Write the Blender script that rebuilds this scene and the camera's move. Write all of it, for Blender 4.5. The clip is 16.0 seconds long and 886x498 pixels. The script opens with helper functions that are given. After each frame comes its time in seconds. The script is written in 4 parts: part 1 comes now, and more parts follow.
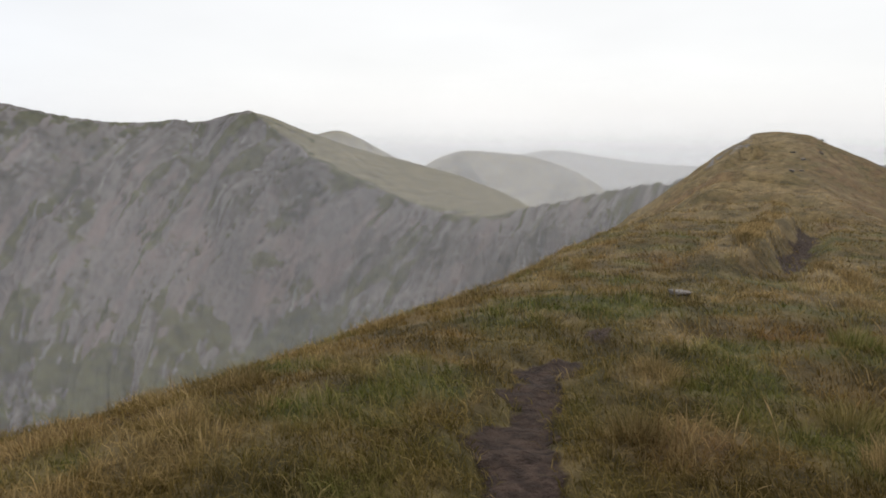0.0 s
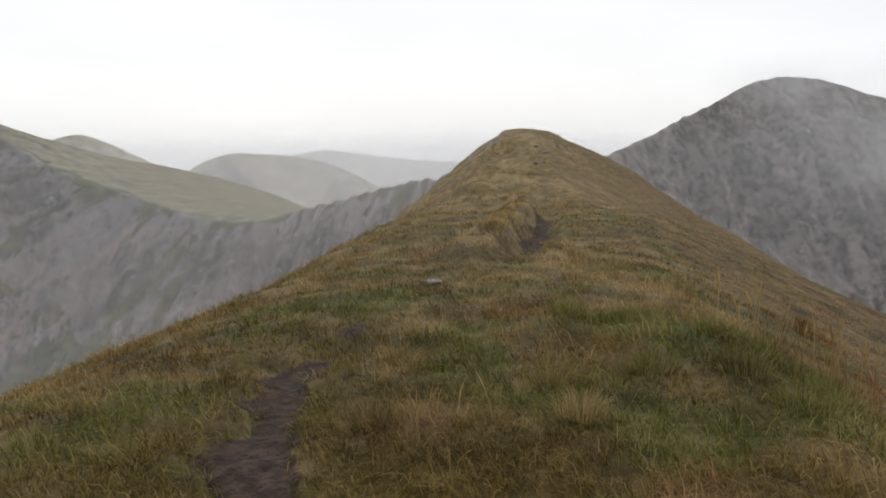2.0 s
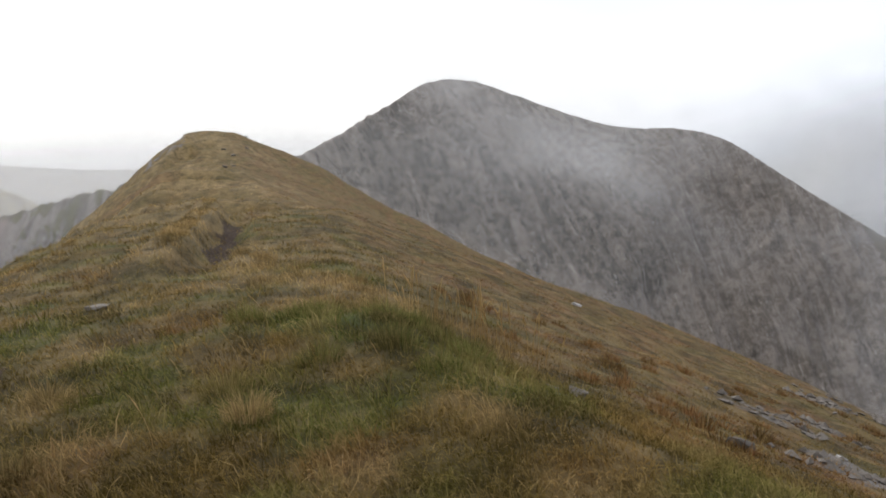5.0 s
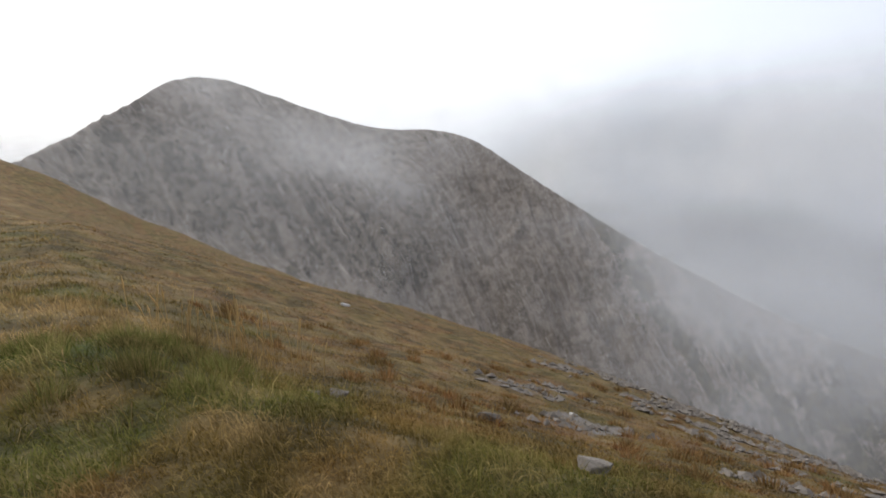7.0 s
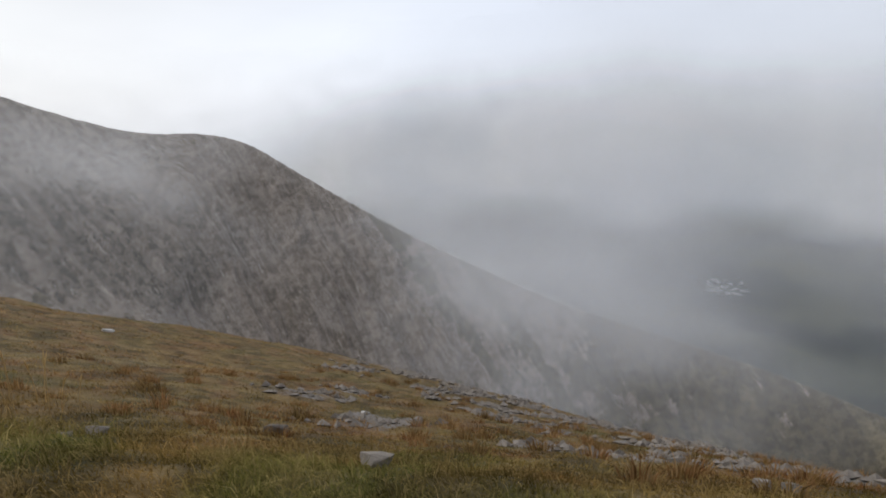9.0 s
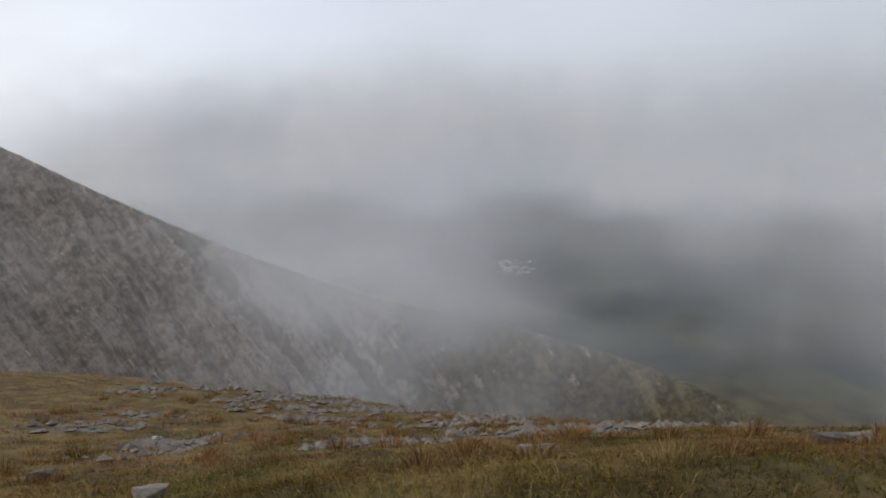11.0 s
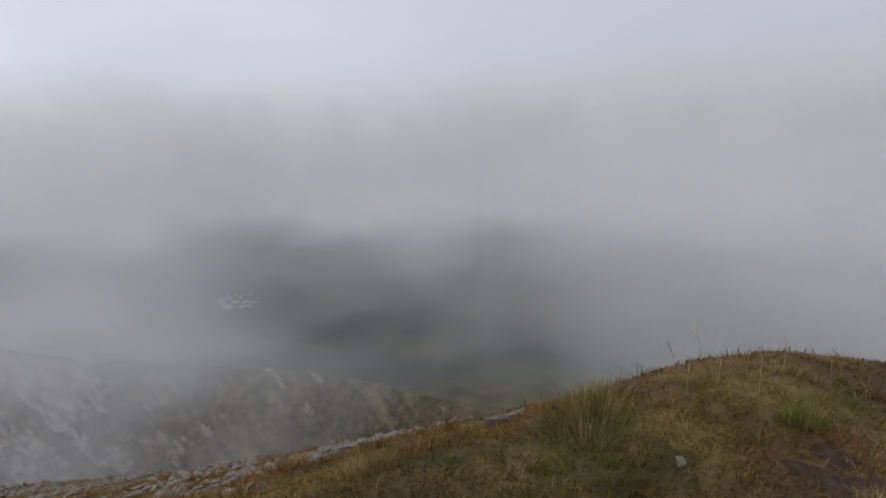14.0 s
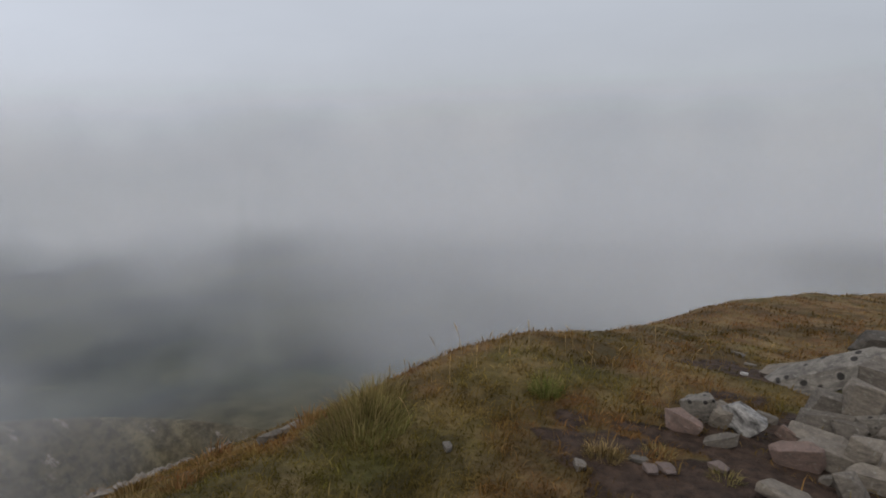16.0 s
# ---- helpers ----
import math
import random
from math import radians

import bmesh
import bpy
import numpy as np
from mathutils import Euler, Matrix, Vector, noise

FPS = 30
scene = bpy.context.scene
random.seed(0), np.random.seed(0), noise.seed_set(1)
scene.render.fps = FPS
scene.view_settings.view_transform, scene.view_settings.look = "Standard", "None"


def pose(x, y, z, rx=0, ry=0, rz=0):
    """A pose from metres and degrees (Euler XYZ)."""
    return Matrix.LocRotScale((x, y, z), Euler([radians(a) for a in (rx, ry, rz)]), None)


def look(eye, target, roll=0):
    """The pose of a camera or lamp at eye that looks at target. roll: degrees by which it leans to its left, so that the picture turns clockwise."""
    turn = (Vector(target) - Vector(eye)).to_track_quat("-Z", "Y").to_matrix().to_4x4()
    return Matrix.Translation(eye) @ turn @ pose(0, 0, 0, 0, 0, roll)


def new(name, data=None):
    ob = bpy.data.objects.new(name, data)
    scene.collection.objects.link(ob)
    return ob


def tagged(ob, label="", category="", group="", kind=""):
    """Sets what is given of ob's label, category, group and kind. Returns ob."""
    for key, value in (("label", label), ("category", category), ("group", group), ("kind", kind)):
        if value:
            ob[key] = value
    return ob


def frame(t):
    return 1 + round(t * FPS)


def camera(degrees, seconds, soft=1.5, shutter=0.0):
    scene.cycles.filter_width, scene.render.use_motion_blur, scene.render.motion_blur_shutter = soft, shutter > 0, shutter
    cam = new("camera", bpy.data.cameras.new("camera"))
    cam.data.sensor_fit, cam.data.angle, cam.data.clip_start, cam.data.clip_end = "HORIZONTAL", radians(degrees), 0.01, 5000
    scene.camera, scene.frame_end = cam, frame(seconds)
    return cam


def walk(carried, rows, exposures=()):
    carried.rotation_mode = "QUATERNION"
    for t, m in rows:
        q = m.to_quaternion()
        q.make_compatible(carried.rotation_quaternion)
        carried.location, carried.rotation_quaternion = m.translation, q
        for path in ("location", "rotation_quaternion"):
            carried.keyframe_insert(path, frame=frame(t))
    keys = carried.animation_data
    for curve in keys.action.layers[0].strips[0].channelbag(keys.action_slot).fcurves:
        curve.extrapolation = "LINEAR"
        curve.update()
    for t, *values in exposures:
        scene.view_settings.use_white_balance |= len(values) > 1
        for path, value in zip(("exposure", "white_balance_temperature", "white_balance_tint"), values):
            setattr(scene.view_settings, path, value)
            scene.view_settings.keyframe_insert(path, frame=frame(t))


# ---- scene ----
cam = camera(70.26, 16.0, soft=1.8)
# seconds, place in metres, turn in degrees: a slow pan on the spot, the camera held out at arm's length
ROWS = [
    (0.0, 0.000, 0.000, -0.000, 78.16, 0.07, 0.00),
    (0.5, 0.041, -0.000, 0.007, 78.02, 0.10, -5.63),
    (1.0, 0.116, -0.023, 0.013, 77.75, 0.31, -11.19),
    (1.5, 0.180, -0.048, 0.020, 77.74, 0.49, -15.76),
    (2.0, 0.258, -0.101, 0.023, 78.04, 0.63, -20.33),
    (2.5, 0.312, -0.133, 0.021, 78.17, 0.95, -24.22),
    (3.0, 0.372, -0.171, 0.018, 78.05, 0.97, -28.33),
    (3.5, 0.426, -0.204, 0.018, 77.94, 1.12, -32.74),
    (3.7, 0.447, -0.223, 0.018, 77.87, 1.24, -34.44),
    (5.8, 0.385, -0.482, 0.106, 77.38, 0.95, -56.22),
    (6.0, 0.397, -0.494, 0.110, 77.31, 0.81, -58.33),
    (6.5, 0.415, -0.503, 0.109, 77.20, 0.58, -63.42),
    (7.0, 0.420, -0.533, 0.108, 77.30, 0.70, -68.62),
    (7.5, 0.414, -0.554, 0.115, 77.31, 0.77, -73.67),
    (8.0, 0.418, -0.563, 0.110, 77.31, 0.74, -78.62),
    (8.5, 0.432, -0.568, 0.098, 77.30, 0.54, -83.25),
    (9.0, 0.435, -0.613, 0.100, 77.32, 0.56, -88.39),
    (9.2, 0.430, -0.639, 0.106, 77.33, 0.66, -90.40),
    (11.3, 0.296, -0.777, 0.205, 76.76, 0.70, -109.08),
    (11.5, 0.290, -0.774, 0.201, 76.92, 0.82, -110.78),
    (12.0, 0.269, -0.816, 0.198, 77.13, 0.84, -114.90),
    (12.5, 0.241, -0.840, 0.208, 77.44, 0.84, -119.05),
    (13.0, 0.187, -0.870, 0.222, 77.98, 1.01, -123.46),
    (13.5, 0.137, -0.889, 0.246, 78.42, 0.96, -127.91),
    (14.0, 0.092, -0.896, 0.265, 78.83, 0.63, -132.13),
    (14.5, 0.073, -0.900, 0.275, 79.05, 0.66, -136.30),
    (15.0, 0.067, -0.898, 0.279, 79.01, 0.75, -141.45),
    (15.5, 0.063, -0.905, 0.278, 79.08, 0.56, -147.29),
    (16.0, 0.051, -0.919, 0.271, 79.11, 0.61, -153.23),
]
walk(cam, [(t, pose(x, y, z, rx, ry, rz)) for t, x, y, z, rx, ry, rz in ROWS],
     [(0.0, 0.02), (3.5, 0.12), (6.0, 0.28), (7.5, 0.30), (9.0, 0.06), (12.0, -0.05), (16.0, -0.17)])

# ---- sky and sun: an overcast day, brightest ahead behind thin cloud ----
SUN_BEARING, SUN_HEIGHT = 12.0, 52.0
world = bpy.data.worlds.new("overcast_sky")
scene.world = world
world.use_nodes = True
wn, wl = world.node_tree.nodes, world.node_tree.links
wn.clear()
w_out, w_bg = wn.new("ShaderNodeOutputWorld"), wn.new("ShaderNodeBackground")
w_sky, w_geo = wn.new("ShaderNodeTexSky"), wn.new("ShaderNodeTexCoord")
w_sky.sky_type, w_sky.sun_disc = "NISHITA", False
w_sky.sun_elevation, w_sky.sun_rotation = radians(SUN_HEIGHT), radians(SUN_BEARING)
w_dot = wn.new("ShaderNodeVectorMath")
w_dot.operation = "DOT_PRODUCT"
w_dot.inputs[1].default_value = (math.sin(radians(SUN_BEARING)), math.cos(radians(SUN_BEARING)), 0.12)
wl.new(w_geo.outputs["Generated"], w_dot.inputs[0])
w_ramp = wn.new("ShaderNodeValToRGB")
w_ramp.color_ramp.interpolation = "EASE"
for e, (p, c) in zip((*w_ramp.color_ramp.elements, w_ramp.color_ramp.elements.new(0.5)),
                     ((0.0, (0.70, 0.74, 0.82, 1)), (1.0, (1.24, 1.30, 1.40, 1)), (0.55, (0.94, 1.00, 1.13, 1)))):
    e.position, e.color = p, c
w_map = wn.new("ShaderNodeMapRange")
w_map.inputs[1].default_value, w_map.inputs[2].default_value = -1.0, 1.0
wl.new(w_dot.outputs["Value"], w_map.inputs[0])
wl.new(w_map.outputs[0], w_ramp.inputs[0])
w_noise = wn.new("ShaderNodeTexNoise")
w_noise.inputs["Scale"].default_value, w_noise.inputs["Detail"].default_value = 1.6, 4
w_stretch = wn.new("ShaderNodeMapping")
w_stretch.inputs["Scale"].default_value = (1, 1, 3.2)
wl.new(w_geo.outputs["Generated"], w_stretch.inputs[0])
wl.new(w_stretch.outputs[0], w_noise.inputs["Vector"])
w_n = wn.new("ShaderNodeMapRange")
w_n.inputs[1].default_value, w_n.inputs[2].default_value = 0.3, 0.7
w_n.inputs[3].default_value, w_n.inputs[4].default_value = 0.93, 1.06
wl.new(w_noise.outputs[0], w_n.inputs[0])
w_mul = wn.new("ShaderNodeVectorMath")
w_mul.operation = "SCALE"
wl.new(w_ramp.outputs[0], w_mul.inputs[0])
wl.new(w_n.outputs[0], w_mul.inputs["Scale"])
w_sep = wn.new("ShaderNodeSeparateXYZ")
wl.new(w_geo.outputs["Generated"], w_sep.inputs[0])
w_high = wn.new("ShaderNodeMapRange")
w_high.inputs[1].default_value, w_high.inputs[2].default_value = 0.0, 0.55
w_high.inputs[3].default_value, w_high.inputs[4].default_value = 1.0, 0.78
wl.new(w_sep.outputs[2], w_high.inputs[0])
w_up = wn.new("ShaderNodeVectorMath")
w_up.operation = "SCALE"
wl.new(w_mul.outputs[0], w_up.inputs[0])
wl.new(w_high.outputs[0], w_up.inputs["Scale"])
w_away, w_low, w_grey = wn.new("ShaderNodeMapRange"), wn.new("ShaderNodeMapRange"), wn.new("ShaderNodeMath")
w_away.interpolation_type = w_low.interpolation_type = "SMOOTHSTEP"
for node, values in ((w_away, (0.62, -0.15, 0.0, 0.25)), (w_low, (-0.02, 0.36, 1.0, 0.12))):
    for k, v in enumerate(values):
        node.inputs[k + 1].default_value = v
wl.new(w_dot.outputs["Value"], w_away.inputs[0])
wl.new(w_sep.outputs[2], w_low.inputs[0])
w_grey.operation = "MULTIPLY"
wl.new(w_away.outputs[0], w_grey.inputs[0])
wl.new(w_low.outputs[0], w_grey.inputs[1])
w_keep = wn.new("ShaderNodeMath")
w_keep.operation = "SUBTRACT"
w_keep.inputs[0].default_value = 1.0
wl.new(w_grey.outputs[0], w_keep.inputs[1])
w_up2 = wn.new("ShaderNodeVectorMath")
w_up2.operation = "SCALE"
wl.new(w_up.outputs[0], w_up2.inputs[0])
wl.new(w_keep.outputs[0], w_up2.inputs["Scale"])
w_dim = wn.new("ShaderNodeVectorMath")
w_dim.operation = "SCALE"
w_dim.inputs["Scale"].default_value = 0.10
wl.new(w_sky.outputs[0], w_dim.inputs[0])
w_mix = wn.new("ShaderNodeMix")
w_mix.data_type = "RGBA"
w_mix.inputs[0].default_value = 0.93
wl.new(w_dim.outputs[0], w_mix.inputs[6])
wl.new(w_up2.outputs[0], w_mix.inputs[7])
wl.new(w_mix.outputs[2], w_bg.inputs[0])
wl.new(w_bg.outputs[0], w_out.inputs[0])
sun = new("sun", bpy.data.lights.new("sun", "SUN"))
sun.data.energy, sun.data.angle, sun.data.color = 1.3, radians(40), (1.0, 0.96, 0.9)
sun.matrix_world = look((200 * math.sin(radians(SUN_BEARING)), 200 * math.cos(radians(SUN_BEARING)), 200 * math.tan(radians(SUN_HEIGHT))), (0, 0, 0))


# ---- small tools ----
TURNS = np.arange(65536) * (2 * np.pi / 65536)
TURN_COS, TURN_SIN = np.cos(TURNS), np.sin(TURNS)


def rough(x, y, seed=0):
    """Gradient noise on the plane, about -0.7 to 0.7."""
    x, y = np.broadcast_arrays(np.asarray(x, float), np.asarray(y, float))
    i, j = np.floor(x), np.floor(y)
    fx, fy = x - i, y - j
    sx, sy = fx * fx * fx * (fx * (fx * 6 - 15) + 10), fy * fy * fy * (fy * (fy * 6 - 15) + 10)
    hx, hy = i.astype(np.int64) * 374761393 + seed * 974634721, j.astype(np.int64) * 668265263

    def corner(di, dj):
        h = (hx + hy + (di * 374761393 + dj * 668265263)) & 0xFFFFFFFF
        h = ((h ^ (h >> 13)) * 1274126177) & 0xFFFFFFFF
        h = (h ^ (h >> 16)) & 0xFFFF
        return TURN_COS[h] * (fx - di) + TURN_SIN[h] * (fy - dj)
    top = corner(0, 0) * (1 - sx) + corner(1, 0) * sx
    low = corner(0, 1) * (1 - sx) + corner(1, 1) * sx
    return top * (1 - sy) + low * sy


def fbm(x, y, octaves=4, seed=0, gain=0.5):
    total, amp = 0.0, 1.0
    for k in range(octaves):
        total = total + amp * rough(x * 2 ** k, y * 2 ** k, seed + k)
        amp *= gain
    return total


def curve_through(u, keys, values):
    """Smooth curve through a few values."""
    k, v = np.asarray(keys, float), np.asarray(values, float)
    m = np.gradient(v, k)
    u = np.clip(u, k[0], k[-1])
    i = np.clip(np.searchsorted(k, u, side="right") - 1, 0, len(k) - 2)
    h = k[i + 1] - k[i]
    s = (u - k[i]) / h
    return ((2 * s ** 3 - 3 * s * s + 1) * v[i] + (s ** 3 - 2 * s * s + s) * h * m[i]
            + (3 * s * s - 2 * s ** 3) * v[i + 1] + (s ** 3 - s * s) * h * m[i + 1])


def soft_plus(x, w):
    return w * np.logaddexp(0, x / w)


def step(a, b, x):
    s = np.clip((x - a) / (b - a), 0, 1)
    return s * s * (3 - 2 * s)


def soft_max(a, b, w):
    return b + soft_plus(a - b, w)


def off_line(x, y, line):
    """Distance from a polyline in plan, and how far along it the nearest place lies."""
    best, along, run = np.full(np.shape(x), 1e9), np.zeros(np.shape(x)), 0.0
    for (ax, ay), (bx, by) in zip(line[:-1], line[1:]):
        ln = math.hypot(bx - ax, by - ay)
        s = np.clip(((x - ax) * (bx - ax) + (y - ay) * (by - ay)) / ln ** 2, 0, 1)
        d = np.hypot(x - ax - s * (bx - ax), y - ay - s * (by - ay))
        near = d < best
        best, along = np.where(near, d, best), np.where(near, run + s * ln, along)
        run += ln
    return best, along


def sheet(name, xyz, material, attributes=(), uv=None):
    """A mesh from a grid of places (rows, columns, 3)."""
    r, c = xyz.shape[:2]
    i = np.arange(r * c).reshape(r, c)
    quads = np.stack([i[:-1, :-1], i[:-1, 1:], i[1:, 1:], i[1:, :-1]], -1).reshape(-1, 4)
    me = bpy.data.meshes.new(name)
    me.vertices.add(r * c)
    me.vertices.foreach_set("co", xyz.astype(np.float32).ravel())
    me.loops.add(quads.size)
    me.loops.foreach_set("vertex_index", quads.astype(np.int32).ravel())
    me.polygons.add(len(quads))
    me.polygons.foreach_set("loop_start", np.arange(0, quads.size, 4, dtype=np.int32))
    me.polygons.foreach_set("use_smooth", np.ones(len(quads), bool))
    for key, values in attributes:
        me.attributes.new(key, "FLOAT", "POINT").data.foreach_set("value", values.astype(np.float32).ravel())
    if uv is not None:
        layer = me.uv_layers.new(name="flow")
        layer.data.foreach_set("uv", uv.reshape(-1, 2)[quads.ravel()].astype(np.float32).ravel())
    me.update(calc_edges=True)
    me.materials.append(material)
    return new(name, me)


def bearing_grid(bearings, radii):
    b, r = np.meshgrid(np.radians(bearings), radii)
    return r * np.sin(b), r * np.cos(b)


# ---- materials ----
def material(name):
    m = bpy.data.materials.new(name)
    m.use_nodes = True
    n = m.node_tree.nodes
    n.clear()
    return m, n, m.node_tree.links, n.new("ShaderNodeOutputMaterial")


def noise_node(n, l, scale, detail=4, vector=None, roughness=0.55):
    t = n.new("ShaderNodeTexNoise")
    t.inputs["Scale"].default_value, t.inputs["Detail"].default_value, t.inputs["Roughness"].default_value = scale, detail, roughness
    if vector is not None:
        l.new(vector, t.inputs["Vector"])
    return t.outputs[0]


def span(n, l, value, a, b, lo=0.0, hi=1.0):
    t = n.new("ShaderNodeMapRange")
    for k, v in enumerate((a, b, lo, hi)):
        t.inputs[k + 1].default_value = v
    l.new(value, t.inputs[0])
    return t.outputs[0]


def math_node(n, l, op, a, b):
    t = n.new("ShaderNodeMath")
    t.operation = op
    for k, v in enumerate((a, b)):
        if isinstance(v, (int, float)):
            t.inputs[k].default_value = v
        else:
            l.new(v, t.inputs[k])
    return t.outputs[0]


def mix_colour(n, l, factor, a, b, blend="MIX"):
    t = n.new("ShaderNodeMix")
    t.data_type, t.blend_type = "RGBA", blend
    for k, v in ((0, factor), (6, a), (7, b)):
        if isinstance(v, (int, float)):
            t.inputs[k].default_value = v
        elif isinstance(v, tuple):
            t.inputs[k].default_value = (*v, 1)
        else:
            l.new(v, t.inputs[k])
    return t.outputs[2]


def attribute(n, key):
    t = n.new("ShaderNodeAttribute")
    t.attribute_name = key
    return t.outputs["Fac"]


def surface(n, l, out, colour, rough_value=0.9, height=None, distance=0.02, strength=0.6):
    p = n.new("ShaderNodeBsdfPrincipled")
    if isinstance(colour, tuple):
        p.inputs["Base Color"].default_value = (*colour, 1)
    else:
        l.new(colour, p.inputs["Base Color"])
    p.inputs["Roughness"].default_value = rough_value
    p.inputs["Specular IOR Level"].default_value = 0.25
    if height is not None:
        b = n.new("ShaderNodeBump")
        b.inputs["Distance"].default_value, b.inputs["Strength"].default_value = distance, strength
        l.new(height, b.inputs["Height"])
        l.new(b.outputs[0], p.inputs["Normal"])
    l.new(p.outputs[0], out.inputs[0])
    return p


STRAW, OLIVE, GREEN, RUST = (0.47, 0.335, 0.160), (0.165, 0.130, 0.033), (0.120, 0.170, 0.036), (0.26, 0.112, 0.046)


def turf_colour(n, l, position, spread):
    """Colours of the dry autumn turf, from the patches kept on the mesh."""
    fine = noise_node(n, l, 7.0, 3, position)
    broad = noise_node(n, l, 0.55, 4, position)
    c = mix_colour(n, l, span(n, l, broad, 0.36, 0.62), OLIVE, (0.270, 0.166, 0.050))
    c = mix_colour(n, l, math_node(n, l, "MULTIPLY", attribute(n, "lush"), 0.9), c, GREEN)
    c = mix_colour(n, l, math_node(n, l, "MULTIPLY", attribute(n, "straw"), span(n, l, fine, 0.3, 0.6, 0.5, 1.0)), c, STRAW)
    c = mix_colour(n, l, math_node(n, l, "MULTIPLY", attribute(n, "rust"), span(n, l, fine, 0.35, 0.6, 0.35, 1.0)), c, RUST)
    tufts = noise_node(n, l, 1.3, 5, position, 0.72)
    c = mix_colour(n, l, span(n, l, tufts, 0.54, 0.41, 0.0, 0.72), c, (0.072, 0.054, 0.018))
    c = mix_colour(n, l, span(n, l, tufts, 0.55, 0.68, 0.0, 0.50), c, (0.44, 0.315, 0.145))
    if spread is not None:
        c = mix_colour(n, l, span(n, l, spread, 0.1, 1.0, 0.0, 0.50), c, (0.60, 0.43, 0.205))
        dark = span(n, l, math_node(n, l, "FRACT", math_node(n, l, "MULTIPLY", spread, 7.3), 0.0), 0, 1, 0.55, 1.25)
        t = n.new("ShaderNodeVectorMath")
        t.operation = "SCALE"
        l.new(c, t.inputs[0])
        l.new(dark, t.inputs["Scale"])
        c = t.outputs[0]
    return c


def ground_material():
    m, n, l, out = material("hill_turf")
    geo = n.new("ShaderNodeNewGeometry")
    pos = geo.outputs["Position"]
    c = turf_colour(n, l, pos, None)
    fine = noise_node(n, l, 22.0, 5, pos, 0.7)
    mottled = noise_node(n, l, 2.2, 5, pos, 0.65)
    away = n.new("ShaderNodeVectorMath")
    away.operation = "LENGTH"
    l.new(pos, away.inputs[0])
    # turf darkened in fine specks; the rest darkened most within 8 m
    near_dark = span(n, l, away.outputs["Value"], 8.0, 45.0, 0.50, 0.12)
    c = mix_colour(n, l, span(n, l, fine, 0.40, 0.66), mix_colour(n, l, 0.62, c, (0.020, 0.014, 0.006)), mix_colour(n, l, near_dark, c, (0.030, 0.024, 0.011)))
    c = mix_colour(n, l, span(n, l, mottled, 0.46, 0.66, 0.0, 0.22), c, STRAW)
    swathe = noise_node(n, l, 0.35, 6, pos, 0.7)
    c = mix_colour(n, l, math_node(n, l, "MULTIPLY", span(n, l, swathe, 0.40, 0.62), span(n, l, away.outputs["Value"], 14.0, 40.0, 0.0, 0.25)), c, (0.105, 0.072, 0.030))
    mud = span(n, l, math_node(n, l, "ADD", attribute(n, "mud"), math_node(n, l, "MULTIPLY", noise_node(n, l, 9.0, 4, pos), 0.5)), 0.62, 0.82)
    wet = mix_colour(n, l, span(n, l, noise_node(n, l, 14.0, 4, pos), 0.35, 0.65), (0.030, 0.018, 0.012), (0.080, 0.050, 0.035))
    c = mix_colour(n, l, mud, c, wet)
    grit = span(n, l, math_node(n, l, "ADD", attribute(n, "stony"), math_node(n, l, "MULTIPLY", noise_node(n, l, 3.0, 5, pos), 0.6)), 0.75, 0.95)
    c = mix_colour(n, l, grit, c, mix_colour(n, l, span(n, l, fine, 0.35, 0.65), (0.09, 0.08, 0.072), (0.26, 0.235, 0.215)))
    # far valley floor: fields, woods and moor
    far = attribute(n, "valley")
    cells = n.new("ShaderNodeTexVoronoi")
    cells.inputs["Scale"].default_value = 0.0065
    l.new(pos, cells.inputs["Vector"])
    field = mix_colour(n, l, span(n, l, cells.outputs["Color"], 0.2, 0.8), (0.036, 0.045, 0.034), (0.060, 0.064, 0.042))
    woods = span(n, l, noise_node(n, l, 0.0022, 5, pos), 0.44, 0.62)
    field = mix_colour(n, l, woods, field, (0.018, 0.026, 0.026))
    moor = mix_colour(n, l, span(n, l, noise_node(n, l, 0.02, 5, pos), 0.35, 0.65), (0.060, 0.050, 0.030), (0.135, 0.115, 0.070))
    field = mix_colour(n, l, span(n, l, away.outputs["Value"], 1150.0, 1500.0), moor, field)
    c = mix_colour(n, l, far, c, field)
    h = math_node(n, l, "ADD", fine, math_node(n, l, "MULTIPLY", noise_node(n, l, 60.0, 3, pos), 0.5))
    h = math_node(n, l, "ADD", h, math_node(n, l, "MULTIPLY", math_node(n, l, "MULTIPLY", noise_node(n, l, 8.0, 5, pos, 0.65), mud), 3.0))
    surface(n, l, out, c, 0.88, h, 0.035, 0.9)
    return m


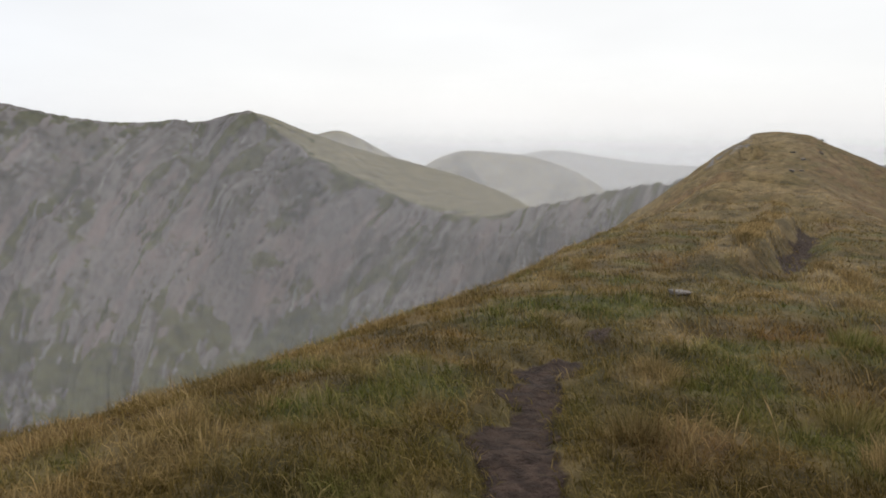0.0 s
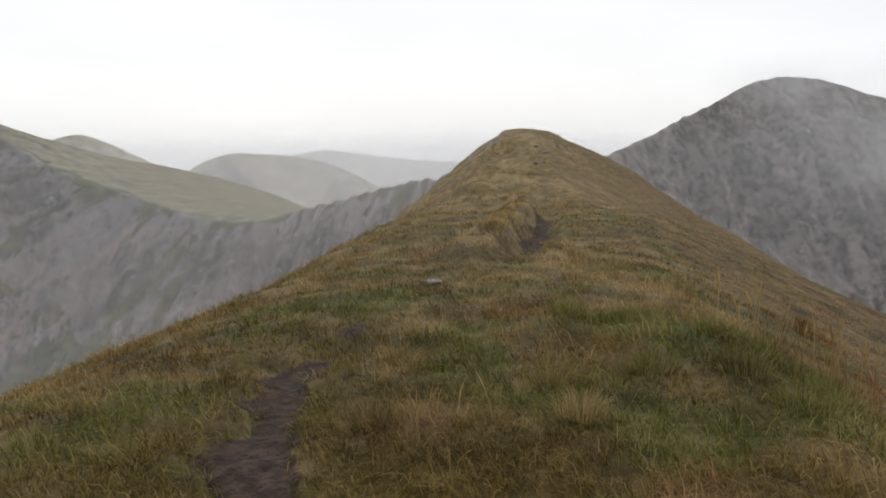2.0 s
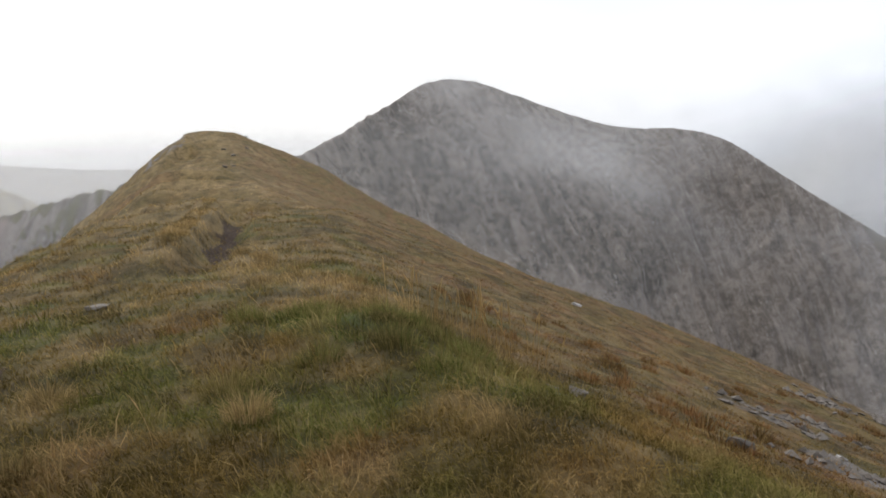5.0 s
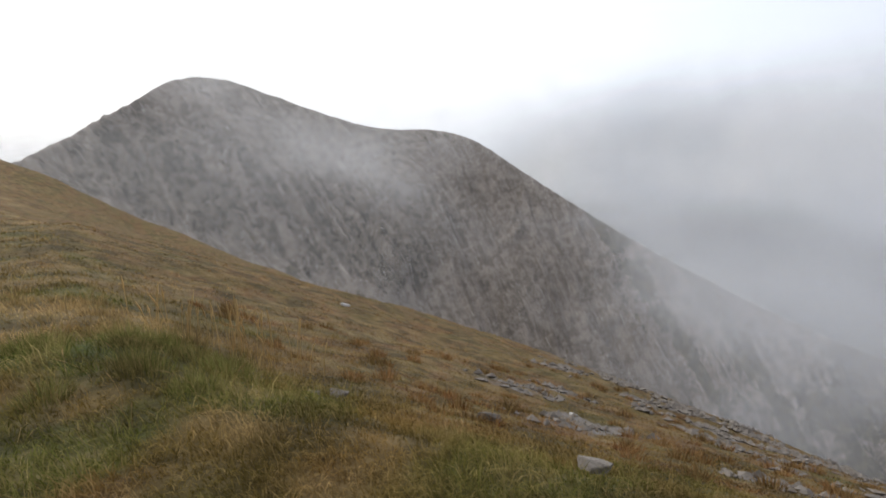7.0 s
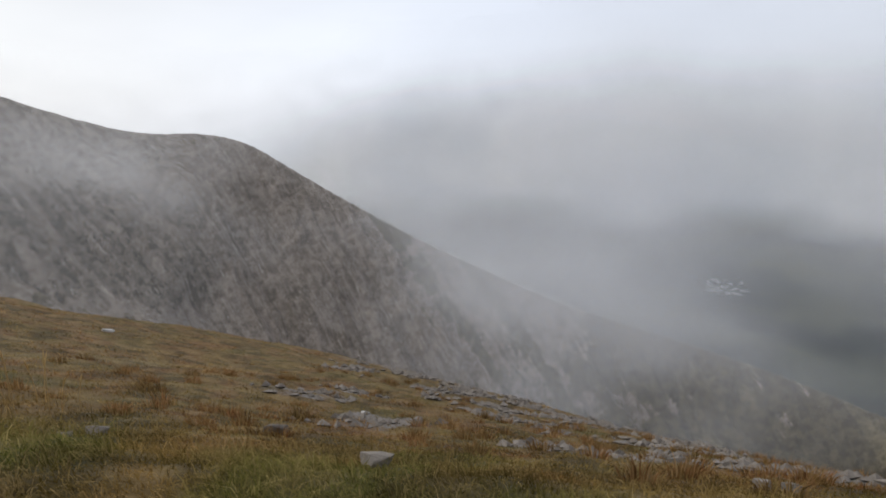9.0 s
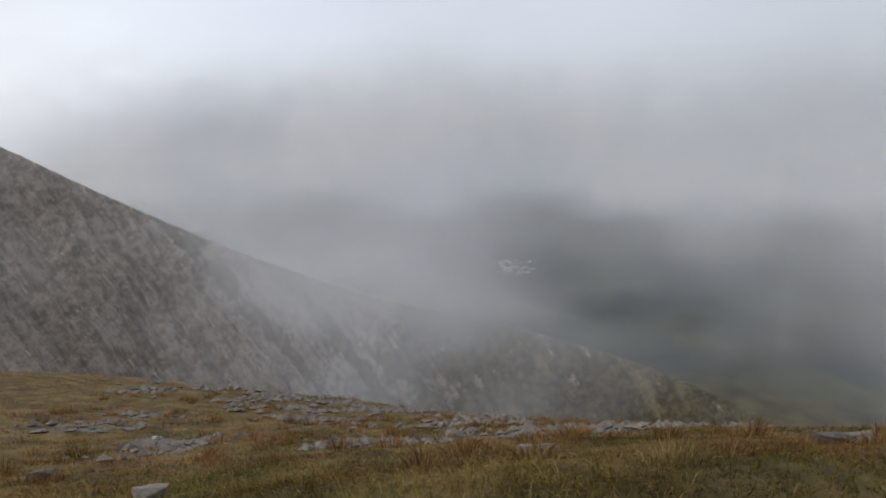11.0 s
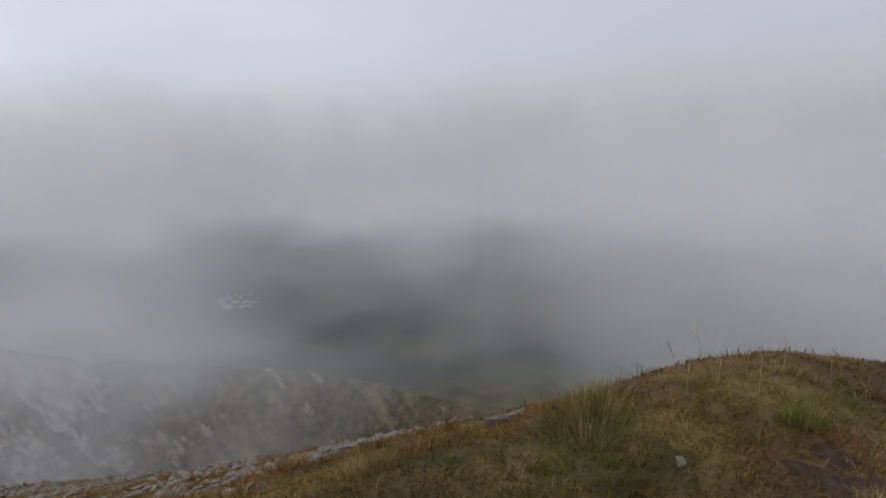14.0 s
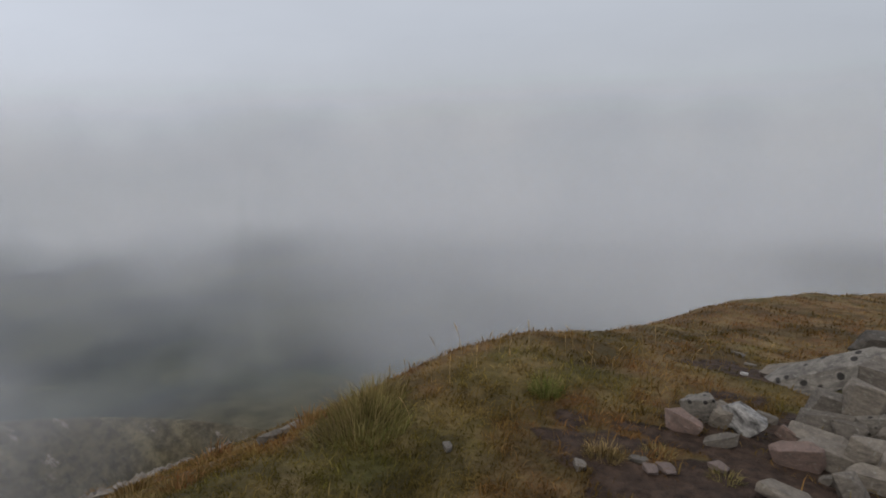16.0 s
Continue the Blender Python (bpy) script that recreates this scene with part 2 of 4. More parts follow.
def rock_material(name, light, dark, scree, turf, turf_low, turf_high, pink, size=1.0, stretch=4.0, streaky=0.5):
    """Broken rock above, scree below: streaks run down the slope along the flow map (metres along the crest, metres below it)."""
    m, n, l, out = material(name)
    uv = n.new("ShaderNodeUVMap")
    uv.uv_map = "flow"
    geo = n.new("ShaderNodeNewGeometry")
    pos = geo.outputs["Position"]
    stir, centre, bent = n.new("ShaderNodeTexNoise"), n.new("ShaderNodeVectorMath"), n.new("ShaderNodeVectorMath")
    stir.inputs["Scale"].default_value, stir.inputs["Detail"].default_value = 0.03 / size, 4
    l.new(pos, stir.inputs["Vector"])
    centre.operation, bent.operation = "SUBTRACT", "MULTIPLY_ADD"
    l.new(stir.outputs["Color"], centre.inputs[0])
    centre.inputs[1].default_value = (0.5, 0.5, 0.5)
    l.new(centre.outputs[0], bent.inputs[0])
    bent.inputs[1].default_value = (14 * size, 40 * size, 0)
    l.new(uv.outputs[0], bent.inputs[2])

    def flow(s, longer, detail, roughness=0.6):
        mp = n.new("ShaderNodeMapping")
        mp.inputs["Scale"].default_value = (s / size, s / size / longer, 1)
        l.new(bent.outputs[0], mp.inputs[0])
        return noise_node(n, l, 1.0, detail, mp.outputs[0], roughness)
    broad, streak = flow(0.013, stretch * 0.8, 4), flow(0.055, stretch, 9, 0.70)
    fingers, veins = flow(0.028, stretch * 1.5, 7, 0.64), flow(0.10, stretch * 0.9, 7, 0.7)
    blotch, grain = noise_node(n, l, 0.016 / size, 8, pos, 0.66), noise_node(n, l, 0.045 / size, 10, pos, 0.76)
    speck = noise_node(n, l, 0.22 / size, 6, pos, 0.85)
    both = math_node(n, l, "ADD", math_node(n, l, "MULTIPLY", streak, streaky), math_node(n, l, "MULTIPLY", grain, 1 - streaky))
    c = mix_colour(n, l, span(n, l, both, 0.45, 0.55), dark, light)
    low = tuple(v * 0.5 for v in turf)
    green = mix_colour(n, l, span(n, l, grain, 0.42, 0.58), low, turf)
    cover = math_node(n, l, "ADD", math_node(n, l, "ADD", blotch, attribute(n, "turf")), math_node(n, l, "MULTIPLY", streak, -0.5))
    mid = (turf_low + turf_high) / 2
    c = mix_colour(n, l, span(n, l, cover, mid - 0.04, mid + 0.04, 0.0, 0.9), c, green)
    c = mix_colour(n, l, span(n, l, attribute(n, "turf"), 0.42, 0.60, 0.0, 0.85), c, mix_colour(n, l, span(n, l, grain, 0.40, 0.60), (0.14, 0.12, 0.07), (0.29, 0.245, 0.15)))
    loose = math_node(n, l, "ADD", attribute(n, "scree"), fingers)
    fine = mix_colour(n, l, span(n, l, speck, 0.38, 0.62), tuple(v * 0.50 for v in scree), tuple(v * 1.25 for v in scree))
    fine = mix_colour(n, l, span(n, l, broad, 0.48, 0.58, 0.0, 0.8), fine, pink)
    fine = mix_colour(n, l, span(n, l, veins, 0.53, 0.58, 0.0, 0.75), fine, tuple(v * 0.42 for v in scree))
    fine = mix_colour(n, l, span(n, l, math_node(n, l, "ADD", blotch, math_node(n, l, "MULTIPLY", attribute(n, "turf"), 0.9)), 0.57, 0.63, 0.0, 0.88), fine, green)
    c = mix_colour(n, l, span(n, l, loose, 0.90, 0.98, 0.0, 0.95), c, fine)
    c = mix_colour(n, l, attribute(n, "buttress"), c, mix_colour(n, l, span(n, l, both, 0.45, 0.55), (0.044, 0.037, 0.029), (0.160, 0.138, 0.115)))
    bright = span(n, l, math_node(n, l, "ADD", math_node(n, l, "MULTIPLY", speck, 0.4), math_node(n, l, "MULTIPLY", veins, 0.6)), 0.565, 0.60, 0.0, 0.7)
    bright = math_node(n, l, "MULTIPLY", bright, span(n, l, attribute(n, "turf"), 0.10, 0.24, 1.0, 0.0))
    c = mix_colour(n, l, bright, c, (0.40, 0.365, 0.33))
    h = math_node(n, l, "ADD", math_node(n, l, "MULTIPLY", streak, 2.0 * streaky), math_node(n, l, "ADD", grain, math_node(n, l, "MULTIPLY", speck, 0.4)))
    surface(n, l, out, c, 0.95, h, 6.0 * size, 0.8)
    return m


def mist_material():
    """Drifting mist: scatters light forwards and back, thin where its thickness is low."""
    m, n, l, out = material("hill_mist")
    near, beyond = n.new("ShaderNodeBsdfDiffuse"), n.new("ShaderNodeBsdfTranslucent")
    near.inputs[0].default_value = beyond.inputs[0].default_value = (0.955, 0.956, 0.975, 1)
    both, clear, mix = n.new("ShaderNodeMixShader"), n.new("ShaderNodeBsdfTransparent"), n.new("ShaderNodeMixShader")
    both.inputs[0].default_value = 0.72
    l.new(near.outputs[0], both.inputs[1])
    l.new(beyond.outputs[0], both.inputs[2])
    l.new(attribute(n, "thickness"), mix.inputs[0])
    l.new(clear.outputs[0], mix.inputs[1])
    l.new(both.outputs[0], mix.inputs[2])
    l.new(mix.outputs[0], out.inputs[0])
    return m


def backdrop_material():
    """The pale far side of the glen, its haze put in as emission, dissolving into the sky above."""
    m, n, l, out = material("far_mist_glow")
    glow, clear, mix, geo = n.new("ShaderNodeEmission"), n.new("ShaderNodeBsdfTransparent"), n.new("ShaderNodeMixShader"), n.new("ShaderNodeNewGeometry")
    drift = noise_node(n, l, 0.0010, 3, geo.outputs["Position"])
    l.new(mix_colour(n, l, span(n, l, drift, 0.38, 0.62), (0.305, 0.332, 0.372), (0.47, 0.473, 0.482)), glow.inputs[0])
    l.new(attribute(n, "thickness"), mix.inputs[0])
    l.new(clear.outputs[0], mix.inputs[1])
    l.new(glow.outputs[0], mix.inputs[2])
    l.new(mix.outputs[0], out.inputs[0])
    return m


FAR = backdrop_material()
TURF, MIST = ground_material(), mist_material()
CORRIE = rock_material("corrie_scree", (0.245, 0.212, 0.190), (0.098, 0.083, 0.064), (0.245, 0.210, 0.188), (0.128, 0.124, 0.046), 0.32, 0.42, (0.270, 0.200, 0.176), 0.70, 4.5, 0.55)
PALE = rock_material("pale_scree", (0.245, 0.208, 0.178), (0.128, 0.107, 0.086), (0.255, 0.217, 0.186), (0.105, 0.088, 0.052), 0.40, 0.54, (0.215, 0.182, 0.160), 0.55, 3.2, 0.42)
MOOR = rock_material("moor_hill", (0.42, 0.37, 0.27), (0.13, 0.11, 0.075), (0.38, 0.32, 0.22), (0.33, 0.275, 0.155), 0.10, 0.70, (0.30, 0.24, 0.17), 1.5, 3.0)

# ---- the grassy crest on which the camera stands ----
RIDGE = radians(27)
CREST_U = (-60, -30, -15, -8, -3, 1, 5, 10, 18, 28, 42, 58, 74, 88, 100, 125)
CREST_Z = [-12.76, -6.17, -3.14, -2.05, -1.36, -1.32, -1.69, -2.23, -2.76, -4.18, -4.86, -4.77, -3.63, -2.12, -3.47, -11.25]
EDGE_U = (-30, -10, -3, 3, 10, 25, 45, 65, 85, 105)
LEFT_EDGE = [3.19, 3.32, 4.08, 3.39, 3.45, 3.52, 3.47, 3.04, 1.82, 2.16]
RIGHT_EDGE = [4.82, 5.3, 3.81, 1.97, 2.31, 5.22, 3.7, 3.4, 4.1, 4.0]
PATH = [(0.20, -0.8), (0.26, 1.2), (0.29, 2.1), (0.34, 2.7), (0.50, 3.2), (0.66, 3.7), (1.03, 4.45), (1.35, 5.2), (2.0, 6.4), (3.6, 7.7), (5.55, 9.8),
        (7.0, 12.1), (9.0, 15.0), (12, 21), (18, 31.5), (26, 45.3), (33.6, 60), (38, 70)]


def crest_shape(x, y):
    u, v = x * math.sin(RIDGE) + y * math.cos(RIDGE), x * math.cos(RIDGE) - y * math.sin(RIDGE)
    z = curve_through(u, CREST_U, CREST_Z)
    fall = curve_through(u, (-15, -4, 4, 30), (0.56, 0.56, 0.465, 0.447))
    past_left, past_right = -v - curve_through(u, EDGE_U, LEFT_EDGE), v - curve_through(u, EDGE_U, RIGHT_EDGE)
    z = z - 0.77 * soft_plus(past_left, 0.72) - fall * soft_plus(past_right, 0.11)
    z = z - 1.6 * step(13, 24, v) * step(46, 38, v) * step(55, 75, u)
    return z - 0.004 * soft_plus(v - 12, 1.0) ** 2 - 0.010 * soft_plus(-v - 8, 1.0) ** 2, u, v


def ledges(u, v):
    """Small turf steps across the far rise: gentle treads, short risers towards the hollow."""
    q = u / 6.5 + 0.9 * fbm(u * 0.05, v * 0.09, 3, 31) + 0.05 * v
    part = q - np.floor(q)
    where = step(16, 30, u) * step(98, 80, u) * step(6, 1, v) * step(-0.35, 0.25, fbm(u * 0.07, v * 0.07, 2, 33))
    return (step(0.0, 0.22, part) - part) * where, step(0.10, 0.22, part) * step(0.5, 0.25, part) * where


def zones(x, y):
    """Patches of the crest: mud, straw-coloured grass, lush grass, rust-red sedge, stony ground."""
    z, u, v = crest_shape(x, y)
    d, along = off_line(x, y, PATH)
    r = np.hypot(x, y)
    wander = fbm(x * 1.7, y * 1.7, 3, 11)
    half = 0.21 - 0.08 * step(2.7, 4.6, along)
    mud = step(half + 0.10, half - 0.10, d + 0.17 * wander + 0.08 * fbm(x * 7, y * 7, 2, 13)) * step(6.6, 4.4, along + 1.5 * wander) * step(-0.5, 0.6, along)
    mud = np.maximum(mud, 0.6 * step(0.30, 0.12, d + 0.3 * wander) * step(10.5, 13, along) * step(22, 16, along))
    clods = fbm(x * 3.1, y * 5.2, 3, 15)
    mud = np.maximum(mud, 0.95 * step(1.0, 0.5, np.hypot((x - 0.15) / 0.90, (y + 3.92) / 0.52) + 0.7 * wander + 0.5 * clods))
    mud = np.maximum(mud, 0.75 * step(1.0, 0.4, np.hypot((x + 0.05) / 0.6, (y + 4.35) / 0.35) + 0.8 * wander + 0.4 * clods))
    mud = np.maximum(mud, 0.8 * step(1.1, 0.5, np.hypot((x + 0.35) / 0.8, (y + 4.75) / 0.8) + 0.6 * wander + 0.4 * clods))
    mud = np.maximum(mud, 0.75 * step(1.0, 0.4, np.hypot((x - 0.0) / 0.75, (y + 6.2) / 0.42) + 0.7 * wander + 0.4 * clods))
    lush = step(1.1, 0.35, np.hypot((x - 3.35) / 0.75, (y - 3.55) / 1.45) + 0.5 * wander)
    lush = np.maximum(lush, 0.75 * step(-0.05, 0.30, fbm(x * 0.75, y * 0.75, 3, 21)) * step(6, 2, v) * step(30, 8, r) * (0.35 + 0.65 * step(-2.5, 0.0, y)))
    lush = np.maximum(lush, 0.6 * step(1.1, 0.4, np.hypot((x - 2.9) / 0.9, (y - 0.2) / 0.5) + 0.5 * wander))
    band = off_line(x, y, [(6.4, 10.2), (5.2, 8.2), (4.5, 6.6), (4.75, 5.1), (5.0, 4.2)])[0]
    straw = step(0.75, 0.2, band + 0.35 * wander)
    lip, _ = off_line(x, y, [(px - 0.62, py + 0.34) for px, py in PATH[9:15]])
    straw = np.maximum(straw, 0.95 * step(0.9, 0.3, lip + 0.3 * wander) * step(9, 12, along) * step(34, 24, along))
    terrace = fbm(u * 0.16 + 0.5 * fbm(x * 0.25, y * 0.25, 3, 36), v * 0.06, 4, 37, 0.6)
    straw = np.maximum(straw, 0.95 * step(0.05, 0.20, terrace) * step(9, 14, r) * step(12, 5, v))
    straw = np.maximum(straw, 0.95 * ledges(u, v)[1])
    straw = np.maximum(straw, 0.75 * step(0.18, 0.48, fbm(x * 1.2, y * 1.2, 3, 41)) * step(4.5, 1.0, v))
    straw = np.maximum(straw, 0.7 * step(0.12, 0.45, fbm(x * 1.3, y * 1.3, 3, 43)) * step(-1.6, -2.6, v))
    behind = step(-1.8, -3.2, y)
    straw, lush = straw * (1 - 0.65 * behind), np.maximum(lush * (1 - 0.5 * behind), 0.38 * behind * step(-0.1, 0.3, fbm(x * 1.1, y * 1.1, 3, 23)))
    rust = step(-0.12, 0.26, fbm(x * 0.8, y * 0.8, 4, 51, 0.6)) * step(2.5, 5.0, v) * 0.85
    rust = np.maximum(rust, 0.85 * step(1.0, 0.5, np.hypot((x - 21) / 3.5, (y - 53) / 7)))
    rust = np.maximum(rust, 0.5 * step(0.2, 0.5, fbm(x * 0.7, y * 0.7, 3, 53)))
    rust = np.maximum(rust, 0.75 * behind * step(-0.25, 0.25, fbm(x * 0.9, y * 0.9, 3, 55)))
    rust = np.maximum(rust, 0.8 * step(1.0, 0.4, np.hypot((x + 0.2) / 3.2, (y + 9.6) / 2.3) + 0.6 * wander))
    stony = step(-0.06, 0.22, fbm(x * 0.42, y * 0.42, 3, 61) - 0.012 * np.abs(u - 1.5)) * step(4.4, 7.5, v) * step(22, 6, np.abs(u - 1))
    stony = np.maximum(stony, 0.6 * step(0.0, 0.3, fbm(u * 0.1, v * 0.25, 2, 63)) * step(9, 18, v) * step(60, 25, np.abs(u - 10)))
    stony = stony * step(1.15, 0.6, u / np.maximum(v, 0.5))
    stony = np.maximum(stony, 0.44 * step(0.42, 0.12, d + 0.4 * wander) * step(26, 40, along))
    stony = np.maximum(stony, 0.7 * step(64, 74, u) * step(94, 86, u) * step(-8, -5, v) * step(0, -2, v) * step(0.05, 0.2, fbm(u * 0.13, v * 0.22, 3, 35)))
    return mud, lush, straw, rust, stony


def ground_height(x, y):
    z, u, v = crest_shape(x, y)
    r = np.hypot(x, y)
    z = z - 0.75 * soft_plus(u - 118, 4.0) - 0.4 * soft_plus(-u - 58, 4.0)
    d, along = off_line(x, y, PATH)
    # tussocks and hummocks, broad swells farther out
    z = z + 0.045 * fbm(x * 1.6, y * 1.6, 3, 1) * step(0.6, 2.5, r) + 0.16 * fbm(x * 0.33, y * 0.33, 3, 5) * step(5, 14, r)
    z = z + 0.5 * fbm(x * 0.07, y * 0.07, 3, 8) * step(25, 60, r) * step(8, 25, np.abs(v))
    z = z + 1.05 * ledges(u, v)[0]
    # the trodden trench with a grassy lip on its uphill side
    near = step(7.5, 5.0, along)
    z = z - 0.07 * step(0.34, 0.10, d) * near
    deep = step(9.6, 12.5, along) * step(34, 20, along)
    z = z - 0.17 * step(0.50, 0.2, d) * deep - 0.08 * step(0.8, 0.2, d) * step(18, 30, along)
    lip, _ = off_line(x, y, [(px - 0.62, py + 0.34) for px, py in PATH[9:15]])
    z = z + 0.34 * step(0.7, 0.2, lip + 0.15 * fbm(x * 0.9, y * 0.9, 2, 19)) * deep
    crags = step(60, 72, u) * step(84, 77, u) * step(-9, -6, v) * step(1.0, -1.5, v)
    z = z + (0.9 * step(0.05, 0.16, fbm(u * 0.13, v * 0.22, 3, 35)) - 0.25) * crags
    z = z + 0.035 * fbm(x * 6, y * 6, 3, 17) * step(0.45, 0.15, d) * near
    # lush hummock, and two swells of the crest behind
    z = z + 0.13 * np.exp(-((x - 1.75) ** 2 + (y + 5.3) ** 2) / 1.1) - 0.07 * np.exp(-((x - 2.6) ** 2 + (y + 3.5) ** 2) / 2.6) - 0.10 * np.exp(-((x - 0.7) ** 2 + (y + 8.4) ** 2) / 2.5)
    z = z + 0.10 * step(1.2, 0.2, np.hypot((x - 3.3) / 0.9, (y - 3.4) / 1.4))
    # valley floors: a corrie floor on one side, the deep glen on the other
    glen = 1 - np.exp(-np.maximum(v - 60, 0) / 420)
    base = -247 * (1 - glen) - 566 * glen + 14 * fbm(x * 0.004, y * 0.004, 4, 71) * step(150, 500, r)
    base = base - 160 * step(900, 2200, y) * (1 - glen)
    return soft_max(z, base, 6.0), u, v


bearings = np.concatenate([np.arange(-42, 192, 0.3), np.arange(192, 318, 1.5), [318.0]])
radii = np.concatenate([[0.003, 0.12, 0.24], np.geomspace(0.35, 4900, 370)])
gx, gy = bearing_grid(bearings, radii)
gx, gy = gx + 0.2, gy - 0.4
gz, gu, gv = ground_height(gx, gy)
mud, lush, straw, rust, stony = zones(gx, gy)
valley = step(-150, -260, gz)
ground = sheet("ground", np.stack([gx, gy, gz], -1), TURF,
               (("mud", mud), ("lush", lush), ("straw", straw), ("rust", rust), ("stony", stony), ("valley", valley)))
tagged(ground, "grassy mountain crest falling away to misty valley floors", "hillside", kind="structure")


# ---- mountains: crest lines (bearing, height angle, distance) and the slopes below them ----
def crest_line(rows):
    b, e, d = np.array(rows, float).T
    fine = np.linspace(b[0], b[-1], 110)
    dist = curve_through(fine, b, d)
    height = curve_through(fine, b, np.tan(np.radians(e)) * d)
    return fine, dist, height


def smoothed(a, where, rounds=40):
    """The grid a, evened out among neighbours where the weight is high."""
    b = a.copy()
    for _ in range(rounds):
        b[:, 1:-1] = 0.5 * b[:, 1:-1] + 0.25 * (b[:, :-2] + b[:, 2:])
        b[1:-1] = 0.5 * b[1:-1] + 0.25 * (b[:-2] + b[2:])
    return a + (b - a) * where


def ridge_part(x, y, rows, front, back, seed, crag, lean):
    """Heights below one crest line: a broken face of gullies and crags in front, a plainer slope behind.
    lean: how far the gullies slant along the face, by bearing."""
    fb, fd, fz = crest_line(rows)
    line = [(d * math.sin(radians(b)), d * math.cos(radians(b))) for b, d in zip(fb, fd)]
    lengths = np.concatenate([[0], np.cumsum([math.dist(p, q) for p, q in zip(line[:-1], line[1:])])])
    off, along = off_line(x, y, line)
    top = np.interp(along, lengths, fz)
    bearing = np.degrees(np.arctan2(x, y))
    inside = np.hypot(x, y) < np.interp(bearing, fb, fd)
    soft = step(50, 140, off)
    drop = smoothed(np.interp(off, *front), soft)
    top = smoothed(top, soft)
    run = 15.7 * bearing + np.interp(bearing, *lean) * drop
    warp = run + 24 * fbm(x * 0.009, y * 0.009, 4, seed + 1)
    gully = np.abs(fbm(warp * 0.012, drop * 0.003, 4, seed + 2))
    chute = step(0.11, 0.02, np.abs(fbm(warp * 0.022, drop * 0.0035, 4, seed + 51, 0.6))) * step(4, 40, off) * inside
    ribs = fbm(warp * 0.045, drop * 0.014, 4, seed + 3)
    broken = fbm(x * 0.03, y * 0.03, 5, seed + 4, 0.62)
    h = top - drop
    h = h + (gully - 0.2) * 20 * step(10, 110, off) * step(460, 160, off) + ribs * 4.0 * step(2, 50, off) * step(420, 140, off)
    h = h + crag * (13.0 * np.abs(broken) - 2.5) * step(0, 30, off) * step(330, 90, off)
    h = h - crag * 9 * np.abs(fbm(warp * 0.03, off * 0.02, 4, seed + 14)) * step(3, 14, off) * step(110, 50, off)
    z = np.where(inside, h, top - np.interp(off, *back))
    z = z + crag * 1.8 * fbm(along * 0.06, along * 0.0 + seed, 4, seed + 5) * step(14, 0, off) + 1.2 * fbm(x * 0.06, y * 0.06, 4, seed + 6) * step(0, 30, off)
    return z - 5.0 * chute, run + 5 * fbm(x * 0.02, y * 0.02, 2, seed + 21), off, inside, chute


